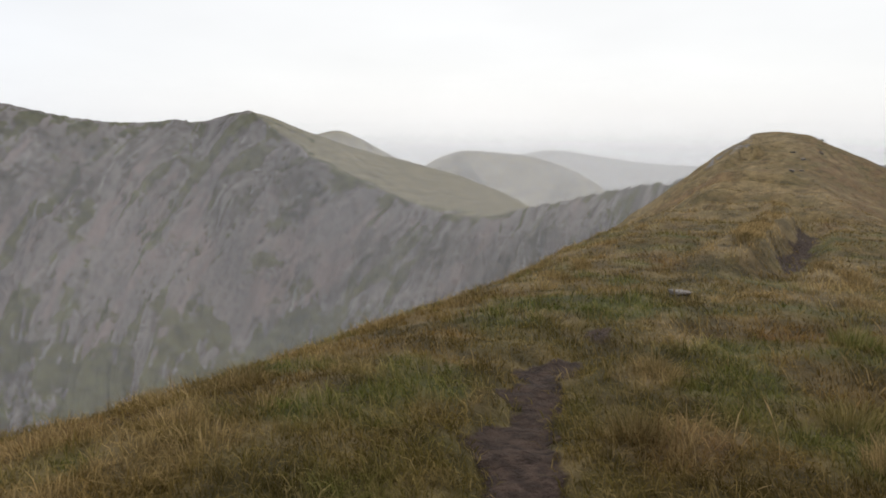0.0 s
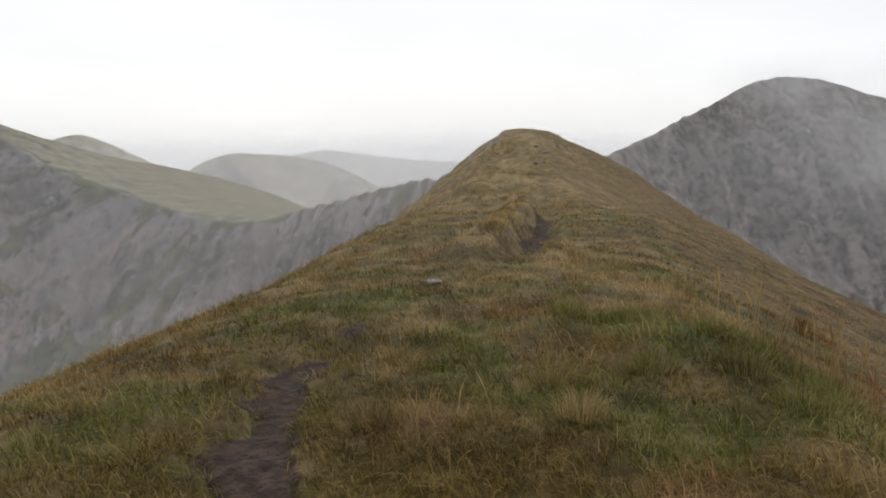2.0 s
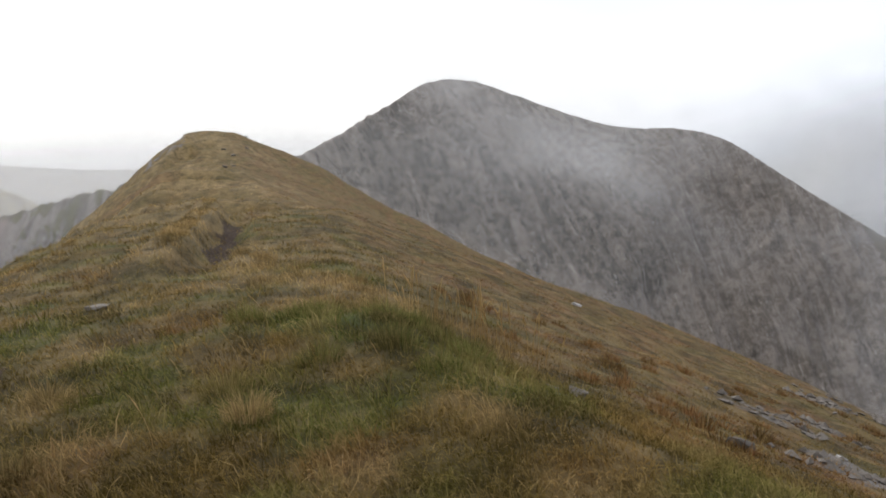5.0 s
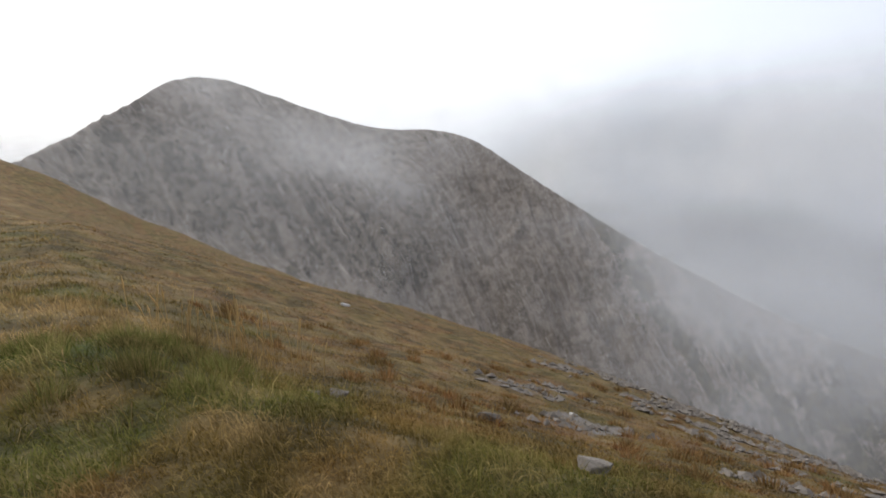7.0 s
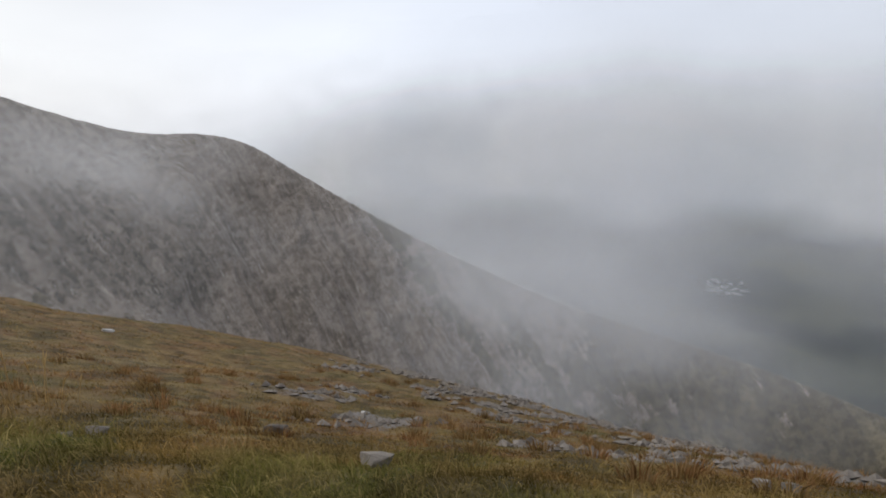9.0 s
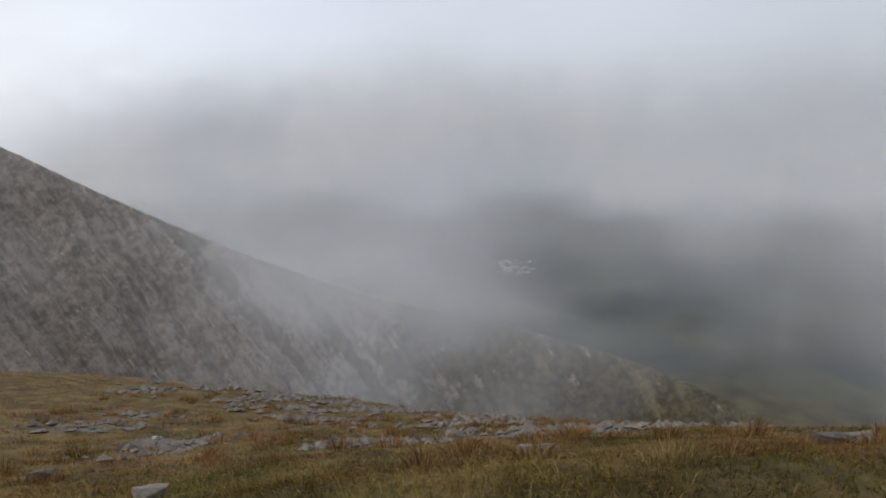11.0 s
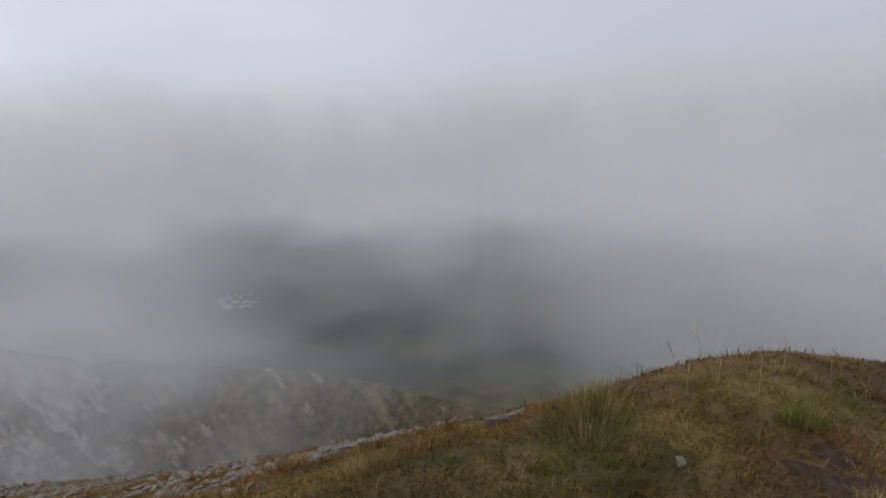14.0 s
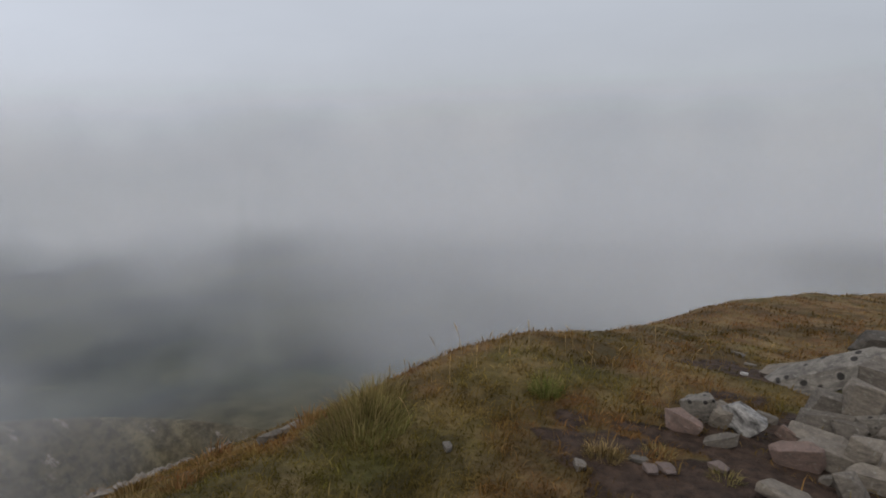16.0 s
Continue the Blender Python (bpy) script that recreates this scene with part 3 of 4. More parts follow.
def mountain(parts, bearings, radii, floor, rock, label, seed, scree_from, buttresses, shoulder=None, turf=None, crags=None, cover=None):
    """A mountain from one or two crest lines; shoulder: a grassy slope from the rim up to a second skyline."""
    x, y = bearing_grid(bearings, radii)
    z = warp = off = inside = chute = None
    for k, p in enumerate(parts):
        pz, pw, po, pi, pc = ridge_part(x, y, *p[:3], seed, p[3], p[4])
        if z is None:
            z, warp, off, inside, chute = pz, pw, po, pi, pc
        else:
            share = 1 / (1 + np.exp(np.clip((z - pz) / 30, -30, 30)))
            inside, chute = np.where(pz > z, pi, inside), np.where(pz > z, pc, chute)
            z = soft_max(pz, z, 40.0) - 40.0 * math.log(2) * np.exp(-((pz - z) / 46) ** 2)
            warp, off = warp * (1 - share) + pw * share, np.minimum(po, off)
    grass = np.where(inside, 0.08 * step(-0.1, 0.3, fbm(x * 0.008, y * 0.008, 3, seed + 7)), 0.04)
    if shoulder is not None:
        fb, fd, fz = crest_line(parts[-1][0])
        sb, sd, sz = crest_line(shoulder)
        b, r = np.degrees(np.arctan2(x, y)), np.hypot(x, y)
        r0, z0, r1, z1 = np.interp(b, fb, fd), np.interp(b, fb, fz), np.interp(b, sb, sd), np.interp(b, sb, sz)
        t = (r - r0) / np.maximum(r1 - r0, 1)
        slope = z0 + (z1 - z0) * np.clip(t, 0, 1) ** 0.85 - 0.5 * np.maximum(r - r1, 0) + 2.0 * fbm(x * 0.012, y * 0.012, 4, seed + 9) * step(0, 0.2, t)
        on = (t > 0) & (b > sb[0]) & (b < sb[-1])
        z, grass = np.where(on, slope, z), np.where(on, 0.62 * step(2, 26, r - r0 + 60 * fbm(x * 0.022, y * 0.022, 4, seed + 15)) + 0.1, grass)
        grass = grass + 0.34 * step(60, 8, off) * step(0.0, 0.25, fbm(warp * 0.035, off * 0.02, 3, seed + 16)) * np.where(on, 0, 1)
    if turf is not None:
        grass = grass + turf(x, y, off)
    grass = grass + 0.08 * step(-270, -370, z)
    z = soft_max(z, floor + 9 * fbm(x * 0.012, y * 0.012, 4, seed + 8), 9.0)
    scree = step(scree_from, scree_from + 130, off + 70 * fbm(x * 0.012, y * 0.012, 3, seed + 31)) * np.where(inside, 1, 0) * 0.50
    scree = np.maximum(scree, 0.50 * chute)
    where = np.degrees(np.arctan2(x, y))
    bare = sum(step(b0 - 6, b0, where) * step(b1 + 6, b1, where) * step(o0, o0 + 25, off) * step(o1 + 35, o1, off + 50 * fbm(x * 0.02, y * 0.02, 3, seed + 41)) for b0, b1, o0, o1 in buttresses)
    bare = np.clip(bare * 0.8, 0, 0.8) * np.where(inside, 1, 0) * step(-0.35, 0.1, fbm(x * 0.012, y * 0.012, 4, seed + 43))
    if cover is not None:
        olive, fans = cover(x, y, z, warp, off)
        grass, scree = np.where(inside & (off > 6), olive, grass), np.where(inside, fans, scree)
    if crags is not None:
        bare, z = crags(x, y, z, warp, off)
        bare, scree = bare * inside, scree * (1 - bare)
    ob = sheet("mountain", np.stack([x, y, z], -1), rock, (("turf", grass), ("scree", scree), ("buttress", bare)), np.stack([warp, off], -1))
    return tagged(ob, label, "mountain")


def glen_turf(x, y, off):
    """Brown grass in drifts down the scree, closing to a moor where the spur runs out into the glen."""
    b = np.degrees(np.arctan2(x, y))
    drifts = step(0.0, 0.22, fbm((15.7 * b - 1.1 * off) * 0.011, off * 0.0035, 4, 79))
    return np.minimum(0.26 * step(66, 76, b) * drifts + 0.26 * step(94, 106, b + 16 * fbm(x * 0.01, y * 0.01, 4, 81)), 0.34)


def peak_crags(x, y, z, warp, off):
    """The dark broken crags over the scree apron: how bare each place is, and the height with its ribs and clefts."""
    b, e = np.degrees(np.arctan2(x, y)), np.degrees(np.arctan2(z, np.hypot(x, y)))
    foot = np.interp(b, (36, 41, 46, 52, 58, 64, 70, 76, 84), (-6.0, -7.6, -9.6, -12.6, -14.6, -16.4, -17.4, -17.0, -16.0))
    above = e - foot + 2.2 * fbm(warp * 0.035, off * 0.006, 4, 261) + 0.8 * fbm(warp * 0.11, off * 0.02, 3, 263)
    fade = step(30, 40, b) * step(74, 62, b + 8 * fbm(x * 0.02, y * 0.02, 3, 265))
    gaps = step(0.035, 0.11, np.abs(fbm(warp * 0.024, off * 0.005, 5, 275, 0.6)))
    bare = gaps * step(0.0, 0.5, above) * step(11.5, 6.0, above + 2.5 * fbm(warp * 0.03, off * 0.01, 3, 267)) * fade
    clefts = np.abs(fbm(warp * 0.030, off * 0.006, 5, 269, 0.6))
    steps = fbm(warp * 0.02, (off + 0.35 * warp) * 0.05, 4, 271, 0.6)
    return bare * 0.95, z + bare * (18 * (clefts - 0.25) + 6.0 * steps)


def corrie_cover(x, y, z, warp, off):
    """The corrie wall: pale fans of scree that widen downwards, olive grass between them and over the floor."""
    e = np.degrees(np.arctan2(z, np.hypot(x, y)))
    wide, thin = fbm(warp * 0.017, off * 0.0022, 5, 131, 0.6), fbm(warp * 0.075, off * 0.007, 4, 132, 0.6)
    lift = np.interp(e, (-26, -20, -17, -13, -9, -6, -2, 1), (-0.34, -0.22, 0.02, 0.10, 0.04, -0.10, -0.18, -0.18))
    fan = step(-0.03, 0.09, wide + 0.40 * thin + lift)
    drift = fbm(warp * 0.022 + 9, off * 0.005, 5, 133, 0.6) + 0.4 * fbm(x * 0.025, y * 0.025, 4, 134)
    floor = step(-15.5, -19, e + 3 * fbm(x * 0.012, y * 0.012, 3, 135)) * step(-0.16, 0.04, fbm(x * 0.022, y * 0.010, 5, 136, 0.62))
    return np.maximum(0.22 * step(-0.04, 0.10, drift) * (1 - fan), 0.30 * floor), 0.58 * fan


SLANT = ((-40, -20, 0, 20), (0.9, 1.1, 1.25, 1.3))
STEEP, BEHIND = ((0, 60, 170, 330, 600), (0, 50, 136, 235, 330)), ((0, 400), (0, 220))
mountain([([(-75, 6, 880), (-50, 3, 860), (-34.4, 1.1, 880), (-30, 0.0, 900), (-25, -0.55, 930), (-20.5, -0.05, 955), (-16.8, 0.6, 950), (-15.5, 0.1, 960)],
           STEEP, BEHIND, 0.6, SLANT),
          ([(-16.8, 0.6, 950), (-14.5, -1.3, 900), (-11, -3.9, 830), (-6, -6.2, 740), (-2.3, -7.9, 670), (0.8, -8.7, 615), (4.4, -8.8, 555), (7.5, -8.0, 490),
            (11, -7.3, 420), (15, -6.3, 340), (20, -5.4, 260), (26, -5.0, 190)], STEEP, BEHIND, 1.5, SLANT)],
         np.arange(-50, 24, 0.17), np.arange(150, 1350, 4.0), -236, CORRIE,
         "grey scree-streaked corrie wall with craggy rim and grassy shoulder", 100, 70, ((-12, 9, 2, 45), (-40, -28, 10, 90)),
         shoulder=[(-16.8, 0.6, 955), (-14.5, -0.2, 990), (-11.2, -1.5, 1020), (-6, -3.2, 1060), (-2.8, -4.0, 1080), (0.8, -5.0, 1090), (4.9, -6.5, 1080), (8.4, -8.1, 1020)],
         cover=corrie_cover)
mountain([([(20, -8.0, 520), (30, -5.0, 560), (34.7, -3.5, 640), (37.5, -2.3, 760), (40.5, -0.6, 860), (43.4, 0.9, 940), (45.5, 2.2, 985), (47.8, 2.7, 1000),
            (50, 2.5, 1010), (55, 0.75, 1010), (58, -0.35, 1005), (61, -1.3, 1000), (64.5, -1.85, 1000), (68.3, -2.0, 1000), (71.4, -2.9, 980),
            (74.4, -4.8, 955), (77.5, -6.8, 930), (82, -9.5, 905), (87, -12.2, 880), (92, -14.5, 870), (99, -17.2, 870), (106, -19.0, 880), (114, -20.6, 890), (122, -22.2, 890), (130, -24.0, 870), (140, -27, 830)],
           ((0, 60, 190, 330, 700), (0, 44, 150, 240, 470)), ((0, 200, 600), (0, 110, 420)), 0.8, ((30, 60, 90), (-0.7, -1.0, -1.3)))],
         np.arange(22, 138, 0.17), np.arange(330, 1250, 4.2), -600, PALE,
         "pale grey rocky mountain with scree apron and thin cloud", 200, 150, (), turf=glen_turf, crags=peak_crags)


def hill(name, rows, bearings, radii, label, seed, slope=0.45):
    fb, fd, fz = crest_line(rows)
    x, y = bearing_grid(bearings, radii)
    line = [(d * math.sin(radians(b)), d * math.cos(radians(b))) for b, d in zip(fb, fd)]
    lengths = np.concatenate([[0], np.cumsum([math.dist(p, q) for p, q in zip(line[:-1], line[1:])])])
    off, along = off_line(x, y, line)
    z = np.interp(along, lengths, fz) - slope * off * step(-60, 160, off) + 14 * fbm(x * 0.004, y * 0.004, 4, seed) * step(0, 200, off)
    z = z + 10 * (np.abs(fbm(along * 0.008, off * 0.0015, 3, seed + 2)) - 0.2) * step(0, 150, off)
    ob = sheet(name, np.stack([x, y, z], -1), MOOR, (("turf", np.full(x.shape, 0.25)), ("scree", np.zeros(x.shape)), ("buttress", np.zeros(x.shape))), np.stack([along, off], -1))
    return tagged(ob, label, "hill")


hill("hill", [(-3, -7.0, 2100), (-0.4, -4.4, 2150), (0.6, -3.3, 2200), (1.4, -3.05, 2200), (4.4, -3.1, 2250), (8.9, -3.7, 2300), (11.4, -4.6, 2300), (13.9, -6.2, 2250), (17, -8.0, 2200)],
     np.arange(-8, 24, 0.2), np.arange(1500, 2700, 12), "hazy grass-covered hill with flat top beyond the corrie", 300)
hill("hill", [(-20, -4, 2700), (-13.5, -2.6, 2750), (-11.2, -1.5, 2800), (-9.2, -1.15, 2800), (-7.3, -1.9, 2800), (-4.8, -3.3, 2800), (0, -6, 2700)],
     np.arange(-24, 4, 0.25), np.arange(2300, 3200, 15), "distant rounded hill dome in pale haze", 320)
hill("hill", [(-6, -5.5, 4200), (2, -4.2, 4200), (5.9, -3.5, 4200), (9.4, -2.9, 4200), (13.8, -3.4, 4200), (18, -3.9, 4200), (22, -4.1, 4200), (34, -4.6, 4200)],
     np.arange(-10, 40, 0.3), np.arange(3600, 4800, 25), "faint pale hill range on the horizon", 340, 0.32)


# ---- mist ----
def mist(name, distance, bearings, heights, density, label, cover=None):
    """A bank of mist: density is given over bearing and height angle."""
    b, e = np.meshgrid(bearings, heights)
    d = np.clip(density(b, e), 0, 0.985)
    d = np.where(d < 0.006, 0.0, d)
    radius = np.full(b.shape, float(distance))
    x, y, z = radius * np.sin(np.radians(b)), radius * np.cos(np.radians(b)), distance * np.tan(np.radians(e))
    ob = sheet(name, np.stack([x, y, z], -1), cover or MIST, (("thickness", d),))
    bm = bmesh.new()
    bm.from_mesh(ob.data)
    layer = bm.verts.layers.float["thickness"]
    bmesh.ops.delete(bm, geom=[f for f in bm.faces if all(q[layer] == 0 for q in f.verts)], context="FACES")
    bm.to_mesh(ob.data)
    bm.free()
    return tagged(ob, label, "mist", kind="structure" if cover else "stuff")


def blob(b, e, b0, e0, wb, we, lean=0.0):
    db, de = b - b0, e - e0
    return np.exp(-((db) / wb) ** 2 - ((de - lean * db) / we) ** 2)


def far_haze(b, e):
    return layered(0.66, 3) * step(-1.2, -3.6, e) * step(-50, -42, b) * step(44, 36, b)


def mid_haze(b, e):
    return layered(0.40, 2) * step(0.2, -4, e) * step(-56, -44, b) * step(40, 33, b)


def near_haze(b, e):
    wisps = 0.04 * fbm(b * 0.07, e * 0.12, 4, 3)
    return np.minimum(0.20 - 0.08 * step(20, 45, b) + wisps, 0.235) * step(3.5, -3, e) * step(-72, -55, b) * step(77, 58, b)


def halved(d):
    """The share of each of two equal layers, thin enough to see through."""
    return layered(d, 2)


def layered(d, layers):
    return np.minimum(1 - (1 - np.clip(d, 0, 0.97)) ** (1 / layers), 0.236)


def peak_cloud(b, e):
    """Cloud on the far peak's top and the wisp that trails down its face."""
    n = fbm(b * 0.10, e * 0.17, 4, 13)
    d = 0.46 * blob(b, e, 50, 3.0, 6.5, 1.9) + 0.22 * blob(b, e, 61, -5.2, 10, 2.8, -0.55) + 0.18 * blob(b, e, 57, -2.5, 12, 4.5)
    d = np.maximum(d * (1 + 0.9 * n), 0) + 0.02
    d = d + step(72, 98, b + 7 * n + 0.75 * (e + 14)) * (0.20 + 0.35 * n) * step(116, 92, b)
    d = d + (0.44 + 0.3 * n) * blob(b, e + 0.16 * (b - 100), 104, -17.5, 16, 3.6)
    return halved(d * step(30, 40, b) * step(6, 0, e) * step(134, 118, b))


def openings(b, e):
    """Where the mist is torn and the dark floor of the glen shows through, and where it hangs thickest."""
    n, m = fbm(b * 0.06, e * 0.08, 4, 73), fbm(b * 0.13, e * 0.13, 4, 75)
    b, e = b + 6 * n, e + 2.0 * m
    torn = 0.17 * blob(b, e, 126, -18.8, 8, 4.2) + 0.14 * blob(b, e, 116, -11, 8, 6.5) + 0.13 * blob(b, e, 139, -13.5, 9, 6.5)
    torn = torn + 0.12 * blob(b, e, 92, -7.5, 9, 3.2) + 0.06 * blob(b, e, 126, -14, 16, 7) + 0.22 * blob(b, e, 188, -10.5, 9, 3.0)
    return torn - 0.20 * blob(b, e, 103, -7, 5, 9) - 0.14 * blob(b, e, 160, -8, 14, 7) - 0.12 * blob(b, e, 131, -9, 4, 5)


def behind_peak(b, e):
    """The deep bank beyond the rocky shoulder, torn open over the floor of the glen."""
    n = fbm(b * 0.05, e * 0.05, 5, 33)
    d = curve_through(e, (-60, -25, -22, -18, -13, -8, -4, 0, 5, 14), (0.0, 0.0, 0.06, 0.26, 0.48, 0.56, 0.52, 0.24, 0.06, 0.0))
    d = d + 0.20 * n * step(-24, -17, e) * step(5, -4, e) - openings(b, e)
    return layered(np.clip(d, 0, 0.95) * step(66, 80, b + 3 * n) * step(262, 235, b), 3) * step(76, 83, b)


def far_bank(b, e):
    """The thick mist that hides the far side of the glen: thickness of the self-lit backdrop."""
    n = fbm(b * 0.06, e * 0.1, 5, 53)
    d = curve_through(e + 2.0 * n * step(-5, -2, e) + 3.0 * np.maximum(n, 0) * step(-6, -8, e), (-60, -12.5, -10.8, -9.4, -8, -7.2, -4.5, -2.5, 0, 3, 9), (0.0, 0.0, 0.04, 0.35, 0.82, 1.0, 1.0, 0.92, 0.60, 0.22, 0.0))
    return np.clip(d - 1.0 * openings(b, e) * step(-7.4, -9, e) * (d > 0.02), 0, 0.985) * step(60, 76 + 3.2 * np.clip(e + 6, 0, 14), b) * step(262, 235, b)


def glen_mist(b, e):
    """Nearer drifts over the slope."""
    n = fbm(b * 0.045, e * 0.06, 5, 23)
    d = curve_through(e, (-60, -27, -21, -15, -8, -1, 5, 70), (0.10, 0.14, 0.24, 0.32, 0.30, 0.16, 0.0, 0.0)) + 0.3 * n * step(2, -5, e)
    d = d + 0.24 * blob(b, e, 101, -15.5, 11, 4.5)
    return halved((d - 0.5 * openings(b, e)) * step(80, 104, b + 5 * n - 0.5 * e) * step(78, 84, b) * step(262, 235, b))


def closing_mist(b, e):
    """The thick bank that closes the view round the back of the crest."""
    n = fbm(b * 0.05, e * 0.07, 4, 43)
    d = (0.44 + 0.1 * n - 0.5 * openings(b, e)) * step(122, 172, b + 9 * n + 0.9 * (e + 12)) * step(-36, -12, e) * step(5, -5, e)
    return layered(d * step(262, 235, b), 2) * step(134, 142, b)


UPWARD = np.concatenate([np.arange(-50, 8, 0.6), np.arange(8, 66, 3.0)])
for distance in (3300, 3350, 3400):
    mist("mist_bank", distance, np.arange(-52, 46, 1.0), UPWARD, far_haze, "pale haze in front of the far hills")
for distance in (1330, 1360):
    mist("mist_bank", distance, np.arange(-58, 42, 1.0), UPWARD, mid_haze, "thin haze beyond the corrie rim")
mist("mist_bank", 150, np.arange(-74, 126, 1.0), UPWARD, near_haze, "very thin haze over the corrie")
for distance in (560, 590):
    mist("mist_bank", distance, np.arange(28, 136, 0.5), UPWARD, peak_cloud, "torn cloud drifting across the rocky peak")
for distance in (1400, 1430, 1460):
    mist("mist_bank", distance, np.arange(62, 262, 1.0), UPWARD, behind_peak, "deep bank of pale mist beyond the rocky shoulder")
# self-lit sheet added to stand for haze over the far glen
mist("backdrop", 3000, np.arange(58, 262, 1.0), np.arange(-15, 10, 0.5), far_bank, "glowing backdrop for the pale misty far side of the glen", FAR)
for distance in (330, 370):
    mist("mist_bank", distance, np.arange(74, 262, 1.0), UPWARD, glen_mist, "grey mist drifting over the glen")
for distance in (290, 310):
    mist("mist_bank", distance, np.arange(90, 260.5, 1.0), UPWARD, closing_mist, "thick grey mist behind the crest")


# ---- grass ----
def blade_material():
    m, n, l, out = material("dry_grass")
    geo = n.new("ShaderNodeNewGeometry")
    c = turf_colour(n, l, geo.outputs["Position"], attribute(n, "tint"))
    dif, thin, mix = n.new("ShaderNodeBsdfDiffuse"), n.new("ShaderNodeBsdfTranslucent"), n.new("ShaderNodeMixShader")
    mix.inputs[0].default_value = 0.42
    l.new(c, dif.inputs[0])
    l.new(c, thin.inputs[0])
    l.new(dif.outputs[0], mix.inputs[1])
    l.new(thin.outputs[0], mix.inputs[2])
    l.new(mix.outputs[0], out.inputs[0])
    return m


BLADES = blade_material()
chance = np.random.default_rng(7)


def blade_mesh(name, root, height, width, heading, lean, patches, tints):
    """Blades of five corners each: they rise, bend over and end in a point."""
    k = len(height)
    out = np.stack([np.cos(heading), np.sin(heading), np.zeros(k)], -1)
    face = heading + chance.uniform(-1.4, 1.4, k)
    side = np.stack([-np.sin(face), np.cos(face), np.zeros(k)], -1) * width[:, None] / 2
    up = np.array([0, 0, 1.0])
    mid = root + out * (0.28 * lean * height)[:, None] + up * (0.58 * height * (1 - 0.25 * lean ** 2))[:, None]
    tip = root + out * (0.95 * lean * height)[:, None] + up * (height * (1 - 0.55 * lean ** 2))[:, None]
    co = np.stack([root - side, root + side, mid + side * 0.75, mid - side * 0.75, tip], 1).reshape(-1, 3)
    base = np.arange(k)[:, None] * 5
    loops = np.concatenate([base + [0, 1, 2, 3], base + [3, 2, 4]], 1).ravel()
    starts = (np.arange(k)[:, None] * 7 + [0, 4]).ravel()
    me = bpy.data.meshes.new(name)
    me.vertices.add(k * 5)
    me.vertices.foreach_set("co", co.astype(np.float32).ravel())
    me.loops.add(k * 7)
    me.loops.foreach_set("vertex_index", loops.astype(np.int32))
    me.polygons.add(k * 2)
    me.polygons.foreach_set("loop_start", starts.astype(np.int32))
    for key, values in (*patches, ("tint", tints)):
        me.attributes.new(key, "FLOAT", "POINT").data.foreach_set("value", np.repeat(values, 5).astype(np.float32))
    me.update(calc_edges=True)
    me.materials.append(BLADES)
    return me


def turf_blades(clumps, each):
    """Matted turf: blades in loose clumps, closer together near the middle of the crest."""
    r = 1.2 * (85 / 1.2) ** (chance.random(clumps) ** 1.25)
    b = np.radians(chance.uniform(-43, 193, clumps))
    cx, cy = 0.2 + r * np.sin(b), -0.4 + r * np.cos(b)
    mark, way = chance.random(clumps), chance.uniform(0, 2 * np.pi, clumps)
    size = (0.016 + 0.010 * r) * chance.uniform(0.6, 1.8, clumps)
    r, mark, way, size = (np.repeat(q, each) for q in (r, mark, way, size))
    k = clumps * each
    x, y = np.repeat(cx, each) + chance.normal(0, 1, k) * size, np.repeat(cy, each) + chance.normal(0, 1, k) * size
    mud, lush, straw, rust, stony = zones(x, y)
    keep = (chance.random(k) > mud * 1.05) & (chance.random(k) > stony * 0.8)
    x, y, r, lush, straw, rust, mark, way = (q[keep] for q in (x, y, r, lush, straw, rust, mark, way))
    z, u, v = ground_height(x, y)
    k = len(x)
    tall = 0.060 + 0.065 * np.clip(fbm(x * 1.3, y * 1.3, 2, 91) + 0.45, 0, 1) + 0.045 * lush + 0.07 * straw * mark + 0.03 * rust
    tall = 0.72 * tall * chance.uniform(0.5, 1.5, k) * (0.6 + 0.8 * mark) * (1 + 0.008 * r) * (1 - 0.45 * step(1.8, 4.5, v)) * (1 - 0.42 * step(-2.6, -3.6, y) * step(3.2, 1.6, v))
    width = 0.0026 * r ** 0.66 * chance.uniform(0.6, 1.4, k)
    heading = np.where(chance.random(k) < 0.55, way, 2.4 + 0.9 * fbm(x * 0.5, y * 0.5, 2, 95)) + chance.normal(0, 0.9, k)
    lean = np.clip(chance.normal(0.95, 0.28, k), 0.1, 1.3)
    tint = np.clip(0.5 * mark ** 1.5 + chance.normal(0, 0.22, k) + 0.2 * straw + 0.12 * step(18, 50, r), 0, 1)
    tint = tint * (1 - 0.55 * step(-1.8, -3.2, y))
    root = np.stack([x, y, z - 0.008], -1)
    me = blade_mesh("grass", root, tall, width, heading, lean, (("lush", lush), ("straw", straw), ("rust", rust)), tint)
    return tagged(new("grass", me), "short dry autumn grass covering the crest", "grass", kind="stuff")


turf_blades(45000, 13)


